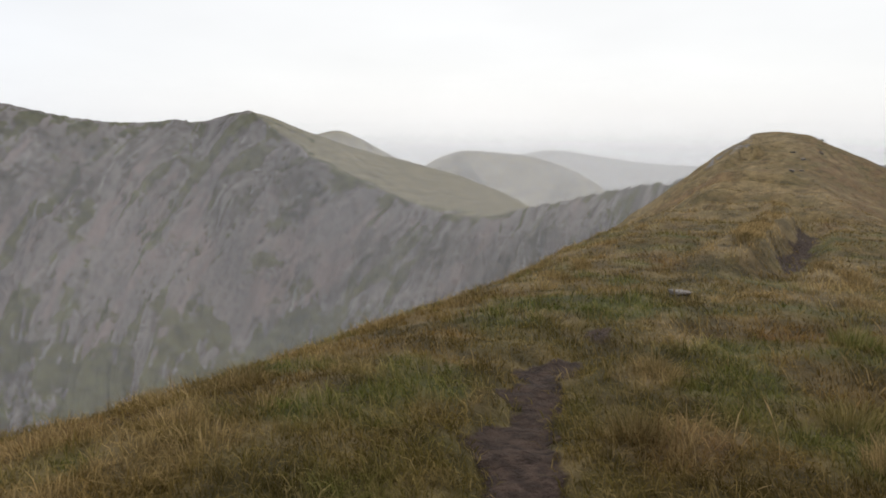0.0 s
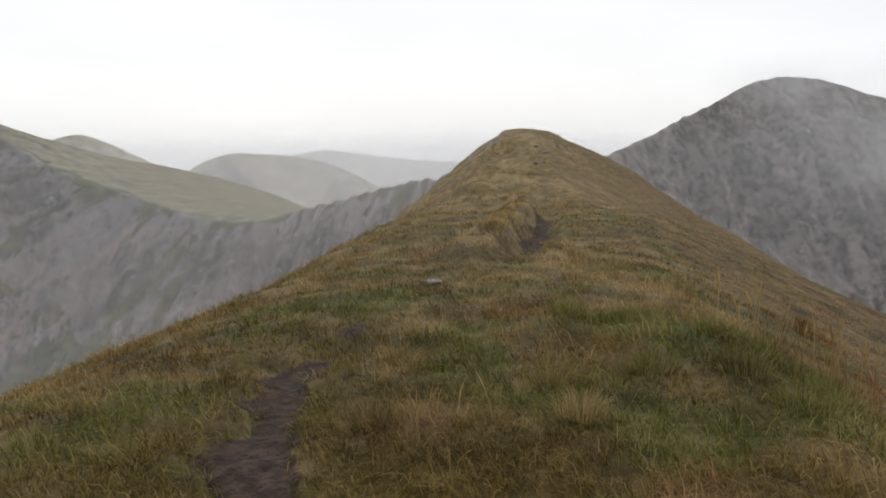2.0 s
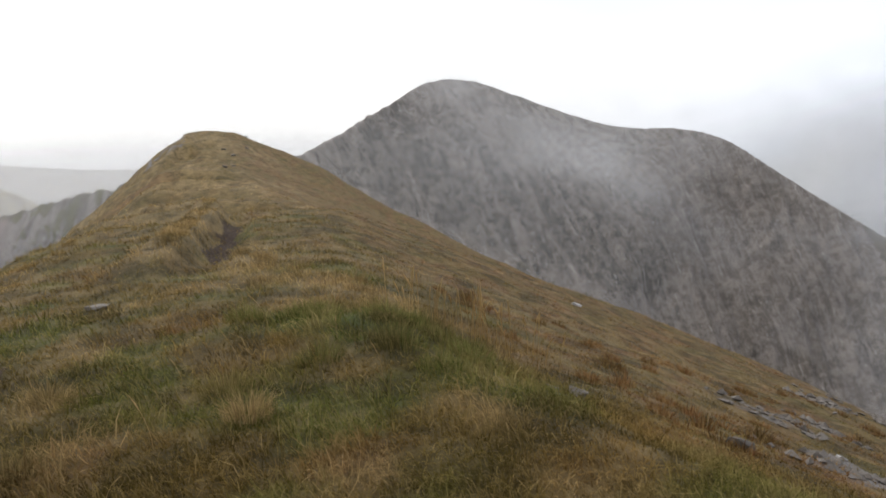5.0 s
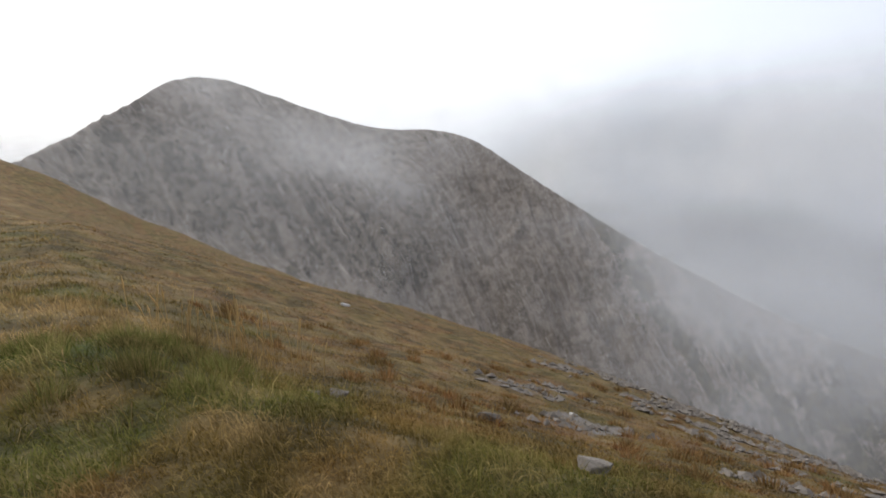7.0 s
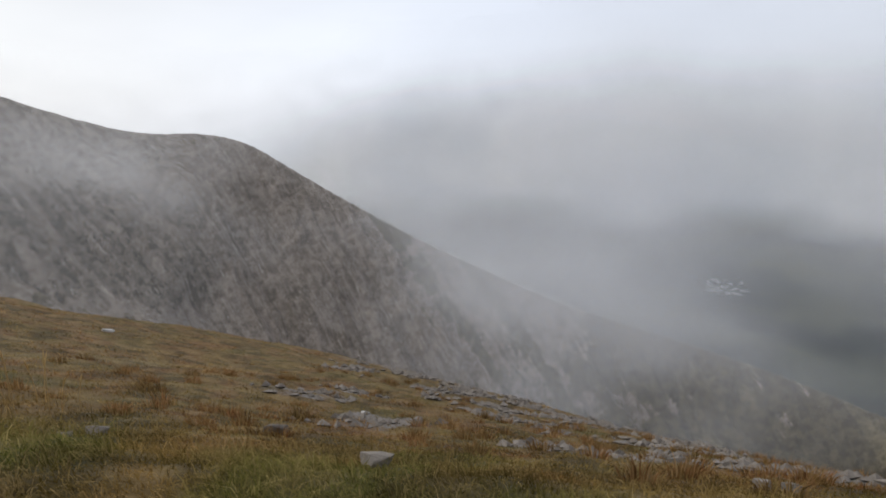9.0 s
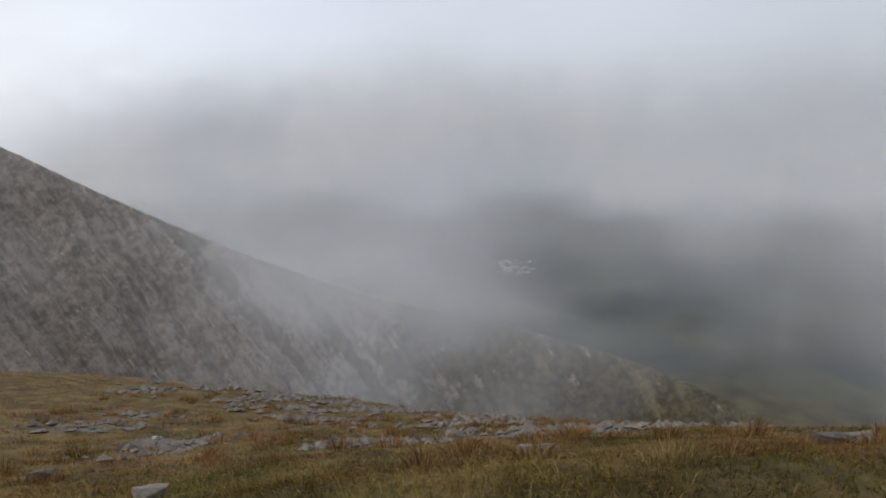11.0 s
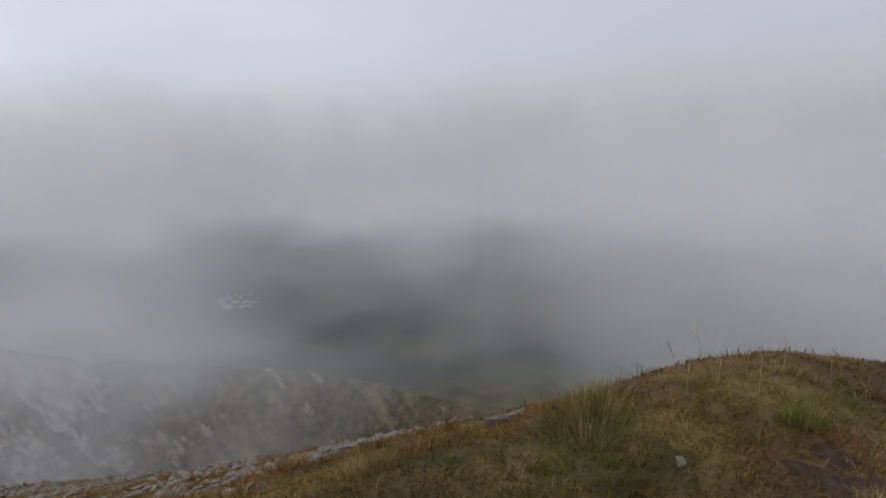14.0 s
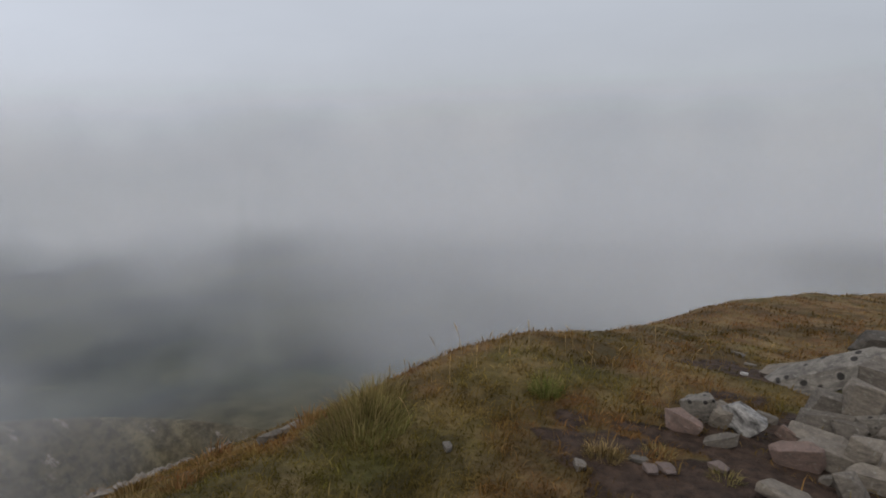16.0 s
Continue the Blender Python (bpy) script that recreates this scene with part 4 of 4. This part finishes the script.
def tussock(name, x, y, spread, height, count, lush, straw, rust, label, stiff=0.5, fine=0.004):
    """One tuft: many long blades from a small base, bending outward."""
    a, q = chance.uniform(0, 2 * np.pi, count), np.sqrt(chance.random(count))
    px, py = x + q * spread * 0.45 * np.cos(a), y + q * spread * 0.45 * np.sin(a)
    z = ground_height(px, py)[0]
    root = np.stack([px - x, py - y, z - z.mean() - 0.02], -1)
    tall = height * chance.uniform(0.5, 1.1, count) * (1.05 - 0.3 * q)
    lean = np.clip((0.25 + 0.75 * q) * (1.2 - stiff) + chance.normal(0, 0.15, count), 0.02, 1.1)
    one = np.ones(count)
    me = blade_mesh(name, root, tall, fine * chance.uniform(0.6, 1.3, count), a + chance.normal(0, 0.5, count), lean,
                    (("lush", one * lush), ("straw", one * straw * (chance.random(count) < 0.85)), ("rust", one * rust)), np.clip(chance.normal(0.35, 0.25, count), 0, 1))
    ob = new(name, me)
    ob.location = (x, y, float(z.mean()))
    return tagged(ob, label, "grass tuft")


GOLD = "golden grass tussock with green base on the crest edge"
tussock("grass_tussock", 1.95, -3.62, 0.60, 0.23, 900, 0.95, 0.32, 0.0, GOLD, 0.42, 0.0046)
tussock("grass_tussock", 2.12, -3.95, 0.50, 0.24, 600, 0.7, 0.55, 0.0, GOLD, 0.45, 0.0046)
tussock("grass_tussock", 2.48, -2.52, 0.34, 0.17, 420, 0.1, 0.85, 0.0, "low straw-coloured grass tuft on the crest edge", 0.5)
tussock("grass_tussock", 1.15, -4.5, 0.22, 0.20, 330, 0.95, 0.0, 0.0, "small dark green grass tuft on the turf", 0.7)
tussock("grass_tussock", 0.66, -3.90, 0.20, 0.14, 260, 0.0, 1.0, 0.0, "bleached pale grass tuft beside the bare soil", 0.35)
tussock("grass_tussock", 0.10, -4.02, 0.16, 0.09, 150, 0.7, 0.3, 0.0, "short green grass tuft in the bare soil", 0.4)
tussock("grass_tussock", 0.42, -4.10, 0.18, 0.09, 150, 0.5, 0.5, 0.0, "short green grass tuft in the bare soil", 0.4)
tussock("grass_tussock", 1.92, 2.42, 0.26, 0.24, 420, 0.15, 1.0, 0.0, "bleached pale grass tuft", 0.5)
tussock("grass_tussock", 1.35, 3.75, 0.30, 0.20, 320, 0.1, 0.9, 0.0, "bleached pale grass tuft", 0.4)
tussock("grass_tussock", 2.05, 2.9, 0.3, 0.22, 320, 0.6, 0.3, 0.0, "mixed green and straw grass tuft", 0.5)
tussock("grass_tussock", 0.9, 2.7, 0.3, 0.2, 380, 0.3, 0.7, 0.0, "straw-coloured grass tuft beside the muddy path", 0.4)
for k in range(16):
    gx1, gy1 = 3.35 + 0.55 * float(chance.normal()) , 3.45 + 0.75 * float(chance.normal())
    tussock("grass_tussock", gx1, gy1, 0.34, float(chance.uniform(0.16, 0.27)), 300, 0.95, 0.12, 0.0, "lush green grass tuft on a hummock", 0.55)
for k in range(13):
    s = k / 12
    bx, by = 5.9 - 1.7 * s + 0.25 * float(chance.normal()), 9.4 - 5.9 * s + 0.25 * float(chance.normal())
    tussock("grass_tussock", bx, by, 0.4, float(chance.uniform(0.16, 0.26)), 170, 0.0, 1.0, 0.1, "pale straw-coloured grass tuft", 0.5, 0.006)
for k in range(22):
    s = k / 21
    bx, by = 4.7 + 5.6 * s + 0.12 * float(chance.normal()), 9.9 + 9.2 * s ** 1.1 + 0.12 * float(chance.normal())
    tussock("grass_tussock", bx, by, 0.5, float(chance.uniform(0.12, 0.20)), 150, 0.0, 1.0, 0.0, "bleached grass tuft on the bank beside the path", 0.45, 0.011)
for k in range(190):
    vv, uu = 3.6 + 14 * float(chance.random()) ** 1.2, float(chance.uniform(-2.5, 10))
    rx1, ry1 = uu * math.sin(RIDGE) + vv * math.cos(RIDGE), uu * math.cos(RIDGE) - vv * math.sin(RIDGE)
    tussock("sedge_tuft", rx1, ry1, 0.26, float(chance.uniform(0.10, 0.24)), 90, 0.0, 0.2, 1.0, "rust-red sedge tuft on the stony slope", 0.55, 0.009)
for k in range(60):
    lv, lu = -2.0 - 2.6 * float(chance.random()), 1.5 + 22 * float(chance.random()) ** 1.5
    lx1, ly1 = lu * math.sin(RIDGE) + lv * math.cos(RIDGE), lu * math.cos(RIDGE) - lv * math.sin(RIDGE)
    tussock("grass_tussock", lx1, ly1, 0.34, float(chance.uniform(0.12, 0.22)), 150, 0.1, 0.9, 0.0, "pale straw-coloured grass tuft", 0.45, 0.006)


def seed_stalk(x, y, height, bend, thick=0.0018, bleached=0.2):
    """A single dry flowering stem with a seed head."""
    z = float(ground_height(np.array([x]), np.array([y]))[0][0])
    bm = bmesh.new()
    rings = []
    for i in range(7):
        s = i / 6
        w = thick * (1 - 0.5 * s)
        if i == 5:
            w = thick * 2.6
        if i == 6:
            w = 0.001
        c = Vector((bend[0] * s * s, bend[1] * s * s, height * s * (1 - 0.12 * s)))
        rings.append([bm.verts.new(c + Vector((w * math.cos(a), w * math.sin(a), 0))) for a in (0, 2.1, 4.2)])
    for lo, hi in zip(rings[:-1], rings[1:]):
        for i in range(3):
            bm.faces.new((lo[i], lo[(i + 1) % 3], hi[(i + 1) % 3], hi[i]))
    me = bpy.data.meshes.new("seed_stalk")
    bm.to_mesh(me)
    bm.free()
    for key, v in (("lush", 0), ("straw", 1.0), ("rust", 0.1), ("tint", float(chance.uniform(0.0, 0.4)) * (bleached < 0.9) + bleached)):
        me.attributes.new(key, "FLOAT", "POINT").data.foreach_set("value", np.full(21, v, np.float32))
    me.materials.append(BLADES)
    ob = new("seed_stalk", me)
    ob.location = (x, y, z)
    return tagged(ob, "thin dry grass stem with a seed head", "grass stem", "dry grass stems")


for k in range(44):
    seed_stalk(4.85 + 0.35 * float(chance.normal()), 3.5 + 0.35 * float(chance.normal()), float(chance.uniform(0.35, 0.66)), chance.normal(0, 0.06, 2), 0.0045, 0.93)
for k in range(40):
    s = float(chance.random())
    seed_stalk(2.1 - 2.0 * s + 0.12 * float(chance.normal()), -4.3 - 2.4 * s + 0.25 * float(chance.normal()), float(chance.uniform(0.14, 0.30)), chance.normal(0, 0.04, 2))
for k in range(26):
    seed_stalk(float(chance.uniform(0.7, 3.2)), float(chance.uniform(1.8, 4.2)), float(chance.uniform(0.15, 0.32)), chance.normal(0, 0.10, 2))


# ---- stones ----
def stone_material(name, a, b, spots=None, fine=1.0):
    m, n, l, out = material(name)
    co = n.new("ShaderNodeTexCoord")
    info = n.new("ShaderNodeObjectInfo")
    mp = n.new("ShaderNodeVectorMath")
    l.new(co.outputs["Object"], mp.inputs[0])
    l.new(info.outputs["Random"], mp.inputs[1])
    v = mp.outputs[0]
    layered = n.new("ShaderNodeMapping")
    layered.inputs["Scale"].default_value = (1, 1, 2.6)
    l.new(v, layered.inputs[0])
    bands, grain = noise_node(n, l, 6.0 * fine, 6, layered.outputs[0], 0.6), noise_node(n, l, 45.0 * fine ** 0.5, 5, v, 0.7)
    c = mix_colour(n, l, span(n, l, bands, 0.35, 0.65), a, b)
    c = mix_colour(n, l, span(n, l, grain, 0.35, 0.6, 0.0, 0.35), c, (0.05, 0.045, 0.04))
    lichen = span(n, l, noise_node(n, l, 23.0 * fine ** 0.6, 5, v), 0.60, 0.72, 0.0, 0.35)
    c = mix_colour(n, l, lichen, c, (0.36, 0.36, 0.32))
    if spots is not None:
        pits = n.new("ShaderNodeTexVoronoi")
        pits.inputs["Scale"].default_value = spots
        pits.inputs["Randomness"].default_value = 1.0
        l.new(v, pits.inputs["Vector"])
        c = mix_colour(n, l, span(n, l, math_node(n, l, "ADD", pits.outputs["Distance"], math_node(n, l, "MULTIPLY", bands, 0.35)), 0.38, 0.46, 0.92, 0.0), c, (0.018, 0.016, 0.015))
    surface(n, l, out, c, 0.85, math_node(n, l, "ADD", bands, math_node(n, l, "MULTIPLY", grain, 0.4)), 0.012, 0.8)
    return m


STONES = {"pink": stone_material("pink_sandstone", (0.225, 0.150, 0.124), (0.150, 0.107, 0.090), fine=3.0),
          "pale": stone_material("pale_quartzite", (0.235, 0.200, 0.162), (0.140, 0.119, 0.098), fine=3.0),
          "grey": stone_material("grey_quartzite", (0.175, 0.150, 0.125), (0.098, 0.084, 0.070), fine=3.0),
          "dark": stone_material("dark_schist", (0.105, 0.088, 0.071), (0.046, 0.040, 0.034), fine=2.0),
          "speckled": stone_material("lichen_spotted_stone", (0.23, 0.205, 0.175), (0.135, 0.120, 0.102), 20.0, 3.0),
          "striped": stone_material("white_veined_stone", (0.42, 0.40, 0.38), (0.038, 0.035, 0.033), fine=2.2),
          "holed": stone_material("pitted_grey_slab", (0.27, 0.245, 0.215), (0.11, 0.099, 0.088), 10.0, 2.0),
          "bleached": stone_material("bleached_quartzite", (0.33, 0.29, 0.25), (0.20, 0.174, 0.15)),
          "weathered": stone_material("weathered_quartzite", (0.27, 0.234, 0.198), (0.16, 0.138, 0.117)),
          "ashen": stone_material("ashen_quartzite", (0.20, 0.177, 0.153), (0.115, 0.10, 0.087)),
          "rosy": stone_material("rosy_sandstone", (0.24, 0.178, 0.155), (0.15, 0.114, 0.10)),
          "white": stone_material("white_quartz", (0.66, 0.64, 0.61), (0.46, 0.44, 0.42))}


def broken_mesh(kind, seed):
    """An angular slab split along flat faces, its edges a little worn, about one metre across."""
    rng = random.Random(seed)
    bm = bmesh.new()
    for sx in (-1, 1):
        for sy in (-1, 1):
            for sz in (-1, 1):
                bm.verts.new((sx * rng.uniform(0.20, 0.52), sy * rng.uniform(0.25, 0.52), sz * rng.uniform(0.22, 0.50)))
    for _ in range(5):
        a = rng.uniform(0, 6.283)
        bm.verts.new((0.54 * math.cos(a), 0.54 * math.sin(a), rng.uniform(-0.3, 0.3)))
    hull = bmesh.ops.convex_hull(bm, input=bm.verts)
    bmesh.ops.delete(bm, geom=[g for g in hull["geom_interior"] if isinstance(g, bmesh.types.BMVert)], context="VERTS")
    bmesh.ops.dissolve_limit(bm, angle_limit=radians(14), verts=bm.verts, edges=bm.edges)
    bmesh.ops.bevel(bm, geom=list(bm.edges), offset=0.035, segments=2, profile=0.6, affect="EDGES", clamp_overlap=True)
    bmesh.ops.triangulate(bm, faces=bm.faces)
    bmesh.ops.subdivide_edges(bm, edges=[e for e in bm.edges if e.calc_length() > 0.16], cuts=2)
    for v in bm.verts:
        v.co += 0.030 * noise.noise_vector(v.co * 4.3 + Vector((seed, 0, 0))) + 0.012 * noise.noise_vector(v.co * 13 + Vector((0, seed, 0)))
    me = bpy.data.meshes.new("stone")
    bm.to_mesh(me)
    bm.free()
    me.materials.append(STONES[kind])
    return me


STONE_WORDS = {"pink": "pinkish sandstone slab", "pale": "pale weathered quartzite block", "grey": "grey angular stone", "dark": "dark rounded boulder",
               "speckled": "flat stone spotted with black lichen", "striped": "dark stone with bright white veins",
               "holed": "long grey slab with dark pits", "white": "bright white quartz stone"}


def cairn_stone(kind, x, y, z, wide, high, turn, tip, lean, deep, seed):
    """One stone of the cairn: turned about the upright, tipped back and leaning to one side."""
    me = broken_mesh(kind, seed)
    me.transform(Matrix.Diagonal((wide * 1.04, max(wide * deep * 0.75, 0.65 * high), high * 0.95, 1)))
    ob = new("stone", me)
    ob.matrix_world = pose(x, y, z, 0, 0, turn) @ pose(0, 0, 0, tip, lean, 0)
    return tagged(ob, STONE_WORDS[kind] + " of a tumbled cairn", "stone", "stones of the tumbled cairn")


CAIRN = [
    ("pink", 0.35, -4.46, -1.37, 0.22, 0.15, 177, 7, 28, 0.50),
    ("speckled", 0.26, -4.70, -1.37, 0.21, 0.25, 172, 9, -20, 0.45),
    ("pale", 0.16, -4.65, -1.38, 0.15, 0.19, -179, 8, 25, 0.60),
    ("striped", 0.06, -4.64, -1.37, 0.23, 0.22, 167, -10, 35, 0.60),
    ("grey", 0.14, -4.38, -1.40, 0.18, 0.09, -167, 5, -20, 0.60),
    ("grey", -0.08, -4.96, -1.48, 0.13, 0.08, 171, -3, 8, 0.70),
    ("dark", -0.84, -6.12, -1.29, 0.46, 0.28, 163, 12, 4, 0.70),
    ("holed", -0.54, -5.99, -1.49, 1.04, 0.26, 172, 7, -24, 0.36),
    ("pale", -0.35, -6.21, -1.59, 0.61, 0.15, 175, 10, -14, 0.50),
    ("grey", -0.43, -5.08, -1.39, 0.32, 0.19, -176, -3, 12, 0.70),
    ("pale", -0.59, -5.03, -1.30, 0.25, 0.31, 174, 6, 14, 0.80),
    ("grey", -0.38, -4.94, -1.45, 0.31, 0.20, 170, -10, -6, 0.70),
    ("grey", -0.49, -4.86, -1.41, 0.17, 0.12, 176, -8, 8, 0.80),
    ("speckled", -0.62, -4.95, -1.41, 0.26, 0.18, 161, 8, -12, 0.70),
    ("pale", -0.34, -4.72, -1.43, 0.30, 0.06, 161, 14, 2, 0.70),
    ("pink", -0.18, -4.73, -1.45, 0.14, 0.11, 163, -2, 30, 0.70),
    ("pink", -0.22, -4.39, -1.41, 0.24, 0.18, 174, 13, -8, 0.70),
    ("pale", -0.37, -4.47, -1.41, 0.32, 0.15, -174, 2, 14, 0.70),
    ("pale", -0.55, -4.49, -1.36, 0.29, 0.19, 176, 3, 4, 0.70),
    ("pale", -0.54, -4.32, -1.43, 0.23, 0.15, 167, 8, -4, 0.70),
    ("grey", -0.42, -4.17, -1.40, 0.11, 0.19, 170, -6, -28, 0.60),
    ("pale", -0.17, -3.92, -1.39, 0.30, 0.11, -173, -7, 20, 0.60),
    ("grey", -0.36, -4.26, -1.44, 0.10, 0.07, 160, 5, -20, 0.80),
    ("grey", -0.81, -5.52, -1.38, 0.40, 0.31, 161, 11, 10, 0.80),
    ("pale", -0.78, -4.91, -1.44, 0.36, 0.24, 166, 10, -8, 0.80),
    ("pale", -0.67, -4.38, -1.42, 0.28, 0.19, 178, 3, 12, 0.70),
]
for k, row in enumerate(CAIRN):
    cairn_stone(*row, k + 1)

LOOSE = [broken_mesh(k, 40 + i) for i, k in enumerate(("bleached", "weathered", "ashen", "bleached", "ashen", "rosy"))] + [broken_mesh("white", 60)]


def loose_stone(which, x, y, wide, flat, turn, sink=0.12):
    e = 0.15
    zz = ground_height(np.array([x, x + e, x, x - e, x]), np.array([y, y, y + e, y, y - e]))[0]
    normal = Vector((-(zz[1] - zz[3]) / (2 * e), -(zz[2] - zz[4]) / (2 * e), 1)).normalized()
    ob = new("stone", LOOSE[which])
    turned = normal.to_track_quat("Z", "Y").to_matrix().to_4x4() @ pose(0, 0, 0, 0, 0, turn)
    ob.matrix_world = Matrix.Translation((x, y, zz[0] + wide * flat * (0.5 - sink))) @ turned @ Matrix.Diagonal((wide, wide * 0.7, wide * flat, 1))
    label = "bright white quartz stone in the grass" if which == 6 else "weathered pinkish stone in the turf" if which == 5 else "pale weathered stone half sunk in the turf" if which % 2 else "grey weathered stone half sunk in the turf"
    return tagged(ob, label, "stone", "loose stones on the slope")


for which, sx, sy, wide, flat in ((3, 2.65, 6.80, 0.30, 0.22), (6, 15.5, 8.46, 0.30, 0.35), (3, 3.98, 1.68, 0.15, 0.50), (1, 3.88, 1.82, 0.10, 0.5), (3, 3.02, -0.22, 0.19, 0.42),
                                  (4, 3.45, -2.36, 0.16, 0.5), (0, 3.55, -2.25, 0.12, 0.6), (2, 5.35, 0.99, 0.22, 0.55), (1, 2.76, -3.98, 0.16, 0.5), (2, 2.88, -3.9, 0.2, 0.45),
                                  (5, 0.43, -3.87, 0.11, 0.3), (1, 0.74, -3.73, 0.09, 0.5), (2, 1.4, -3.6, 0.08, 0.5), (5, 0.36, -3.92, 0.13, 0.25), (2, 0.50, -3.94, 0.10, 0.3), (5, 0.13, -4.12, 0.12, 0.3), (6, 0.06, -6.0, 0.06, 0.5), (1, -0.15, -6.5, 0.12, 0.3), (1, 0.02, -6.6, 0.10, 0.3), (2, 0.12, -6.9, 0.12, 0.3), (1, -0.25, -6.9, 0.10, 0.3)):
    loose_stone(which, sx, sy, wide, flat, 40 * sx)
for k in range(6):
    uu, vv = float(chance.uniform(60, 92)), float(chance.uniform(0.5, 6.5))
    loose_stone(int(chance.integers(0, 5)), uu * math.sin(RIDGE) + vv * math.cos(RIDGE), uu * math.cos(RIDGE) - vv * math.sin(RIDGE), float(chance.uniform(0.35, 0.6)), 0.4, float(chance.uniform(0, 360)))
made = 0
while made < 270:
    vv, uu = 4.5 + 17 * float(chance.random()) ** 1.1, float(chance.uniform(-9, 12))
    sx, sy = uu * math.sin(RIDGE) + vv * math.cos(RIDGE), uu * math.cos(RIDGE) - vv * math.sin(RIDGE)
    if float(zones(np.array([sx]), np.array([sy]))[4][0]) < 0.25 + 0.6 * float(chance.random()):
        continue
    wide = float(chance.uniform(0.05, 0.125)) * (1 + 0.05 * vv) * (1.6 if chance.random() < 0.10 else 1)
    loose_stone(6 if chance.random() < 0.05 else int(chance.integers(0, 6)), sx, sy, wide, float(chance.uniform(0.2, 0.45)), float(chance.uniform(0, 360)), 0.25)
    made += 1


def scree_fragments(count):
    """Small broken pieces between the stones, too many to count."""
    vv, uu = 4.3 + 19 * chance.random(count * 6) ** 1.1, chance.uniform(-11, 14, count * 6)
    x, y = uu * math.sin(RIDGE) + vv * math.cos(RIDGE), uu * math.cos(RIDGE) - vv * math.sin(RIDGE)
    on = zones(x, y)[4] > 0.2 + 0.6 * chance.random(count * 6)
    x, y = x[on][:count], y[on][:count]
    k = len(x)
    z = ground_height(x, y)[0]
    size = chance.uniform(0.03, 0.10, k) * (1 + 0.05 * np.hypot(x, y))
    shape = np.array([(1, 0, 0), (0, 1, 0), (-1, 0, 0), (0, -1, 0), (0.1, 0, 0.55), (0, 0.1, -0.5)])
    a = chance.uniform(0, 2 * np.pi, k)
    p = shape[None] * chance.uniform(0.55, 1.2, (k, 6, 1)) + chance.normal(0, 0.12, (k, 6, 3))
    px, py = p[..., 0] * np.cos(a)[:, None] - 0.65 * p[..., 1] * np.sin(a)[:, None], p[..., 0] * np.sin(a)[:, None] + 0.65 * p[..., 1] * np.cos(a)[:, None]
    co = np.stack([x[:, None] + px * size[:, None], y[:, None] + py * size[:, None], (z + 0.2 * size)[:, None] + (p[..., 2] - 0.35 * px) * size[:, None]], -1).reshape(-1, 3)
    tri = np.array([(0, 1, 4), (1, 2, 4), (2, 3, 4), (3, 0, 4), (1, 0, 5), (2, 1, 5), (3, 2, 5), (0, 3, 5)])
    faces = (np.arange(k)[:, None, None] * 6 + tri[None]).reshape(-1, 3)
    me = bpy.data.meshes.new("scree_fragments")
    me.from_pydata(co.tolist(), [], faces.tolist())
    me.materials.append(STONES["weathered"])
    return tagged(new("scree_fragments", me), "small broken stones scattered through the turf", "scree", kind="stuff")


scree_fragments(3500)


# ---- the far village in the glen ----
def plain(name, a, b):
    m, n, l, out = material(name)
    geo = n.new("ShaderNodeNewGeometry")
    surface(n, l, out, mix_colour(n, l, span(n, l, noise_node(n, l, 0.3, 3, geo.outputs["Position"]), 0.3, 0.7), a, b), 0.8)
    return m


WALL, ROOF = plain("white_render", (0.30, 0.30, 0.29), (0.20, 0.20, 0.195)), plain("grey_sheet_roof", (0.26, 0.27, 0.28), (0.12, 0.13, 0.14))


def building(x, y, length, depth, height, turn):
    z = float(ground_height(np.array([x]), np.array([y]))[0][0])
    base = new("farm_building")
    base.matrix_world = pose(x, y, z - 1.0, 0, 0, turn)
    bm = bmesh.new()
    bmesh.ops.create_cube(bm, size=1, matrix=Matrix.Translation((0, 0, height / 2)) @ Matrix.Diagonal((length, depth, height, 1)))
    me = bpy.data.meshes.new("wall")
    bm.to_mesh(me)
    bm.free()
    me.materials.append(WALL)
    wall = new("wall", me)
    wall.parent = base
    bm = bmesh.new()
    hl, hd = length / 2 + 0.5, depth / 2 + 0.5
    v = [bm.verts.new(p) for p in ((-hl, -hd, height), (hl, -hd, height), (hl, hd, height), (-hl, hd, height), (-hl, 0, height + depth * 0.3), (hl, 0, height + depth * 0.3))]
    for f in ((0, 1, 5, 4), (2, 3, 4, 5), (0, 4, 3), (1, 2, 5), (0, 3, 2, 1)):
        bm.faces.new([v[i] for i in f])
    me = bpy.data.meshes.new("roof")
    bm.to_mesh(me)
    bm.free()
    me.materials.append(ROOF)
    roof = new("roof", me)
    roof.parent = base
    return tagged(base, "long pale shed in the misty glen", "building", "buildings of the far village")


for k in range(24):
    vb, vd = radians(float(chance.normal(112.6, 0.9))), float(chance.normal(2110, 55))
    building(vd * math.sin(vb), vd * math.cos(vb), float(chance.uniform(7, 26)), float(chance.uniform(7, 13)), float(chance.uniform(3, 5)), float(chance.uniform(-25, 15)) - 112 + 90 * (k % 4 == 0))
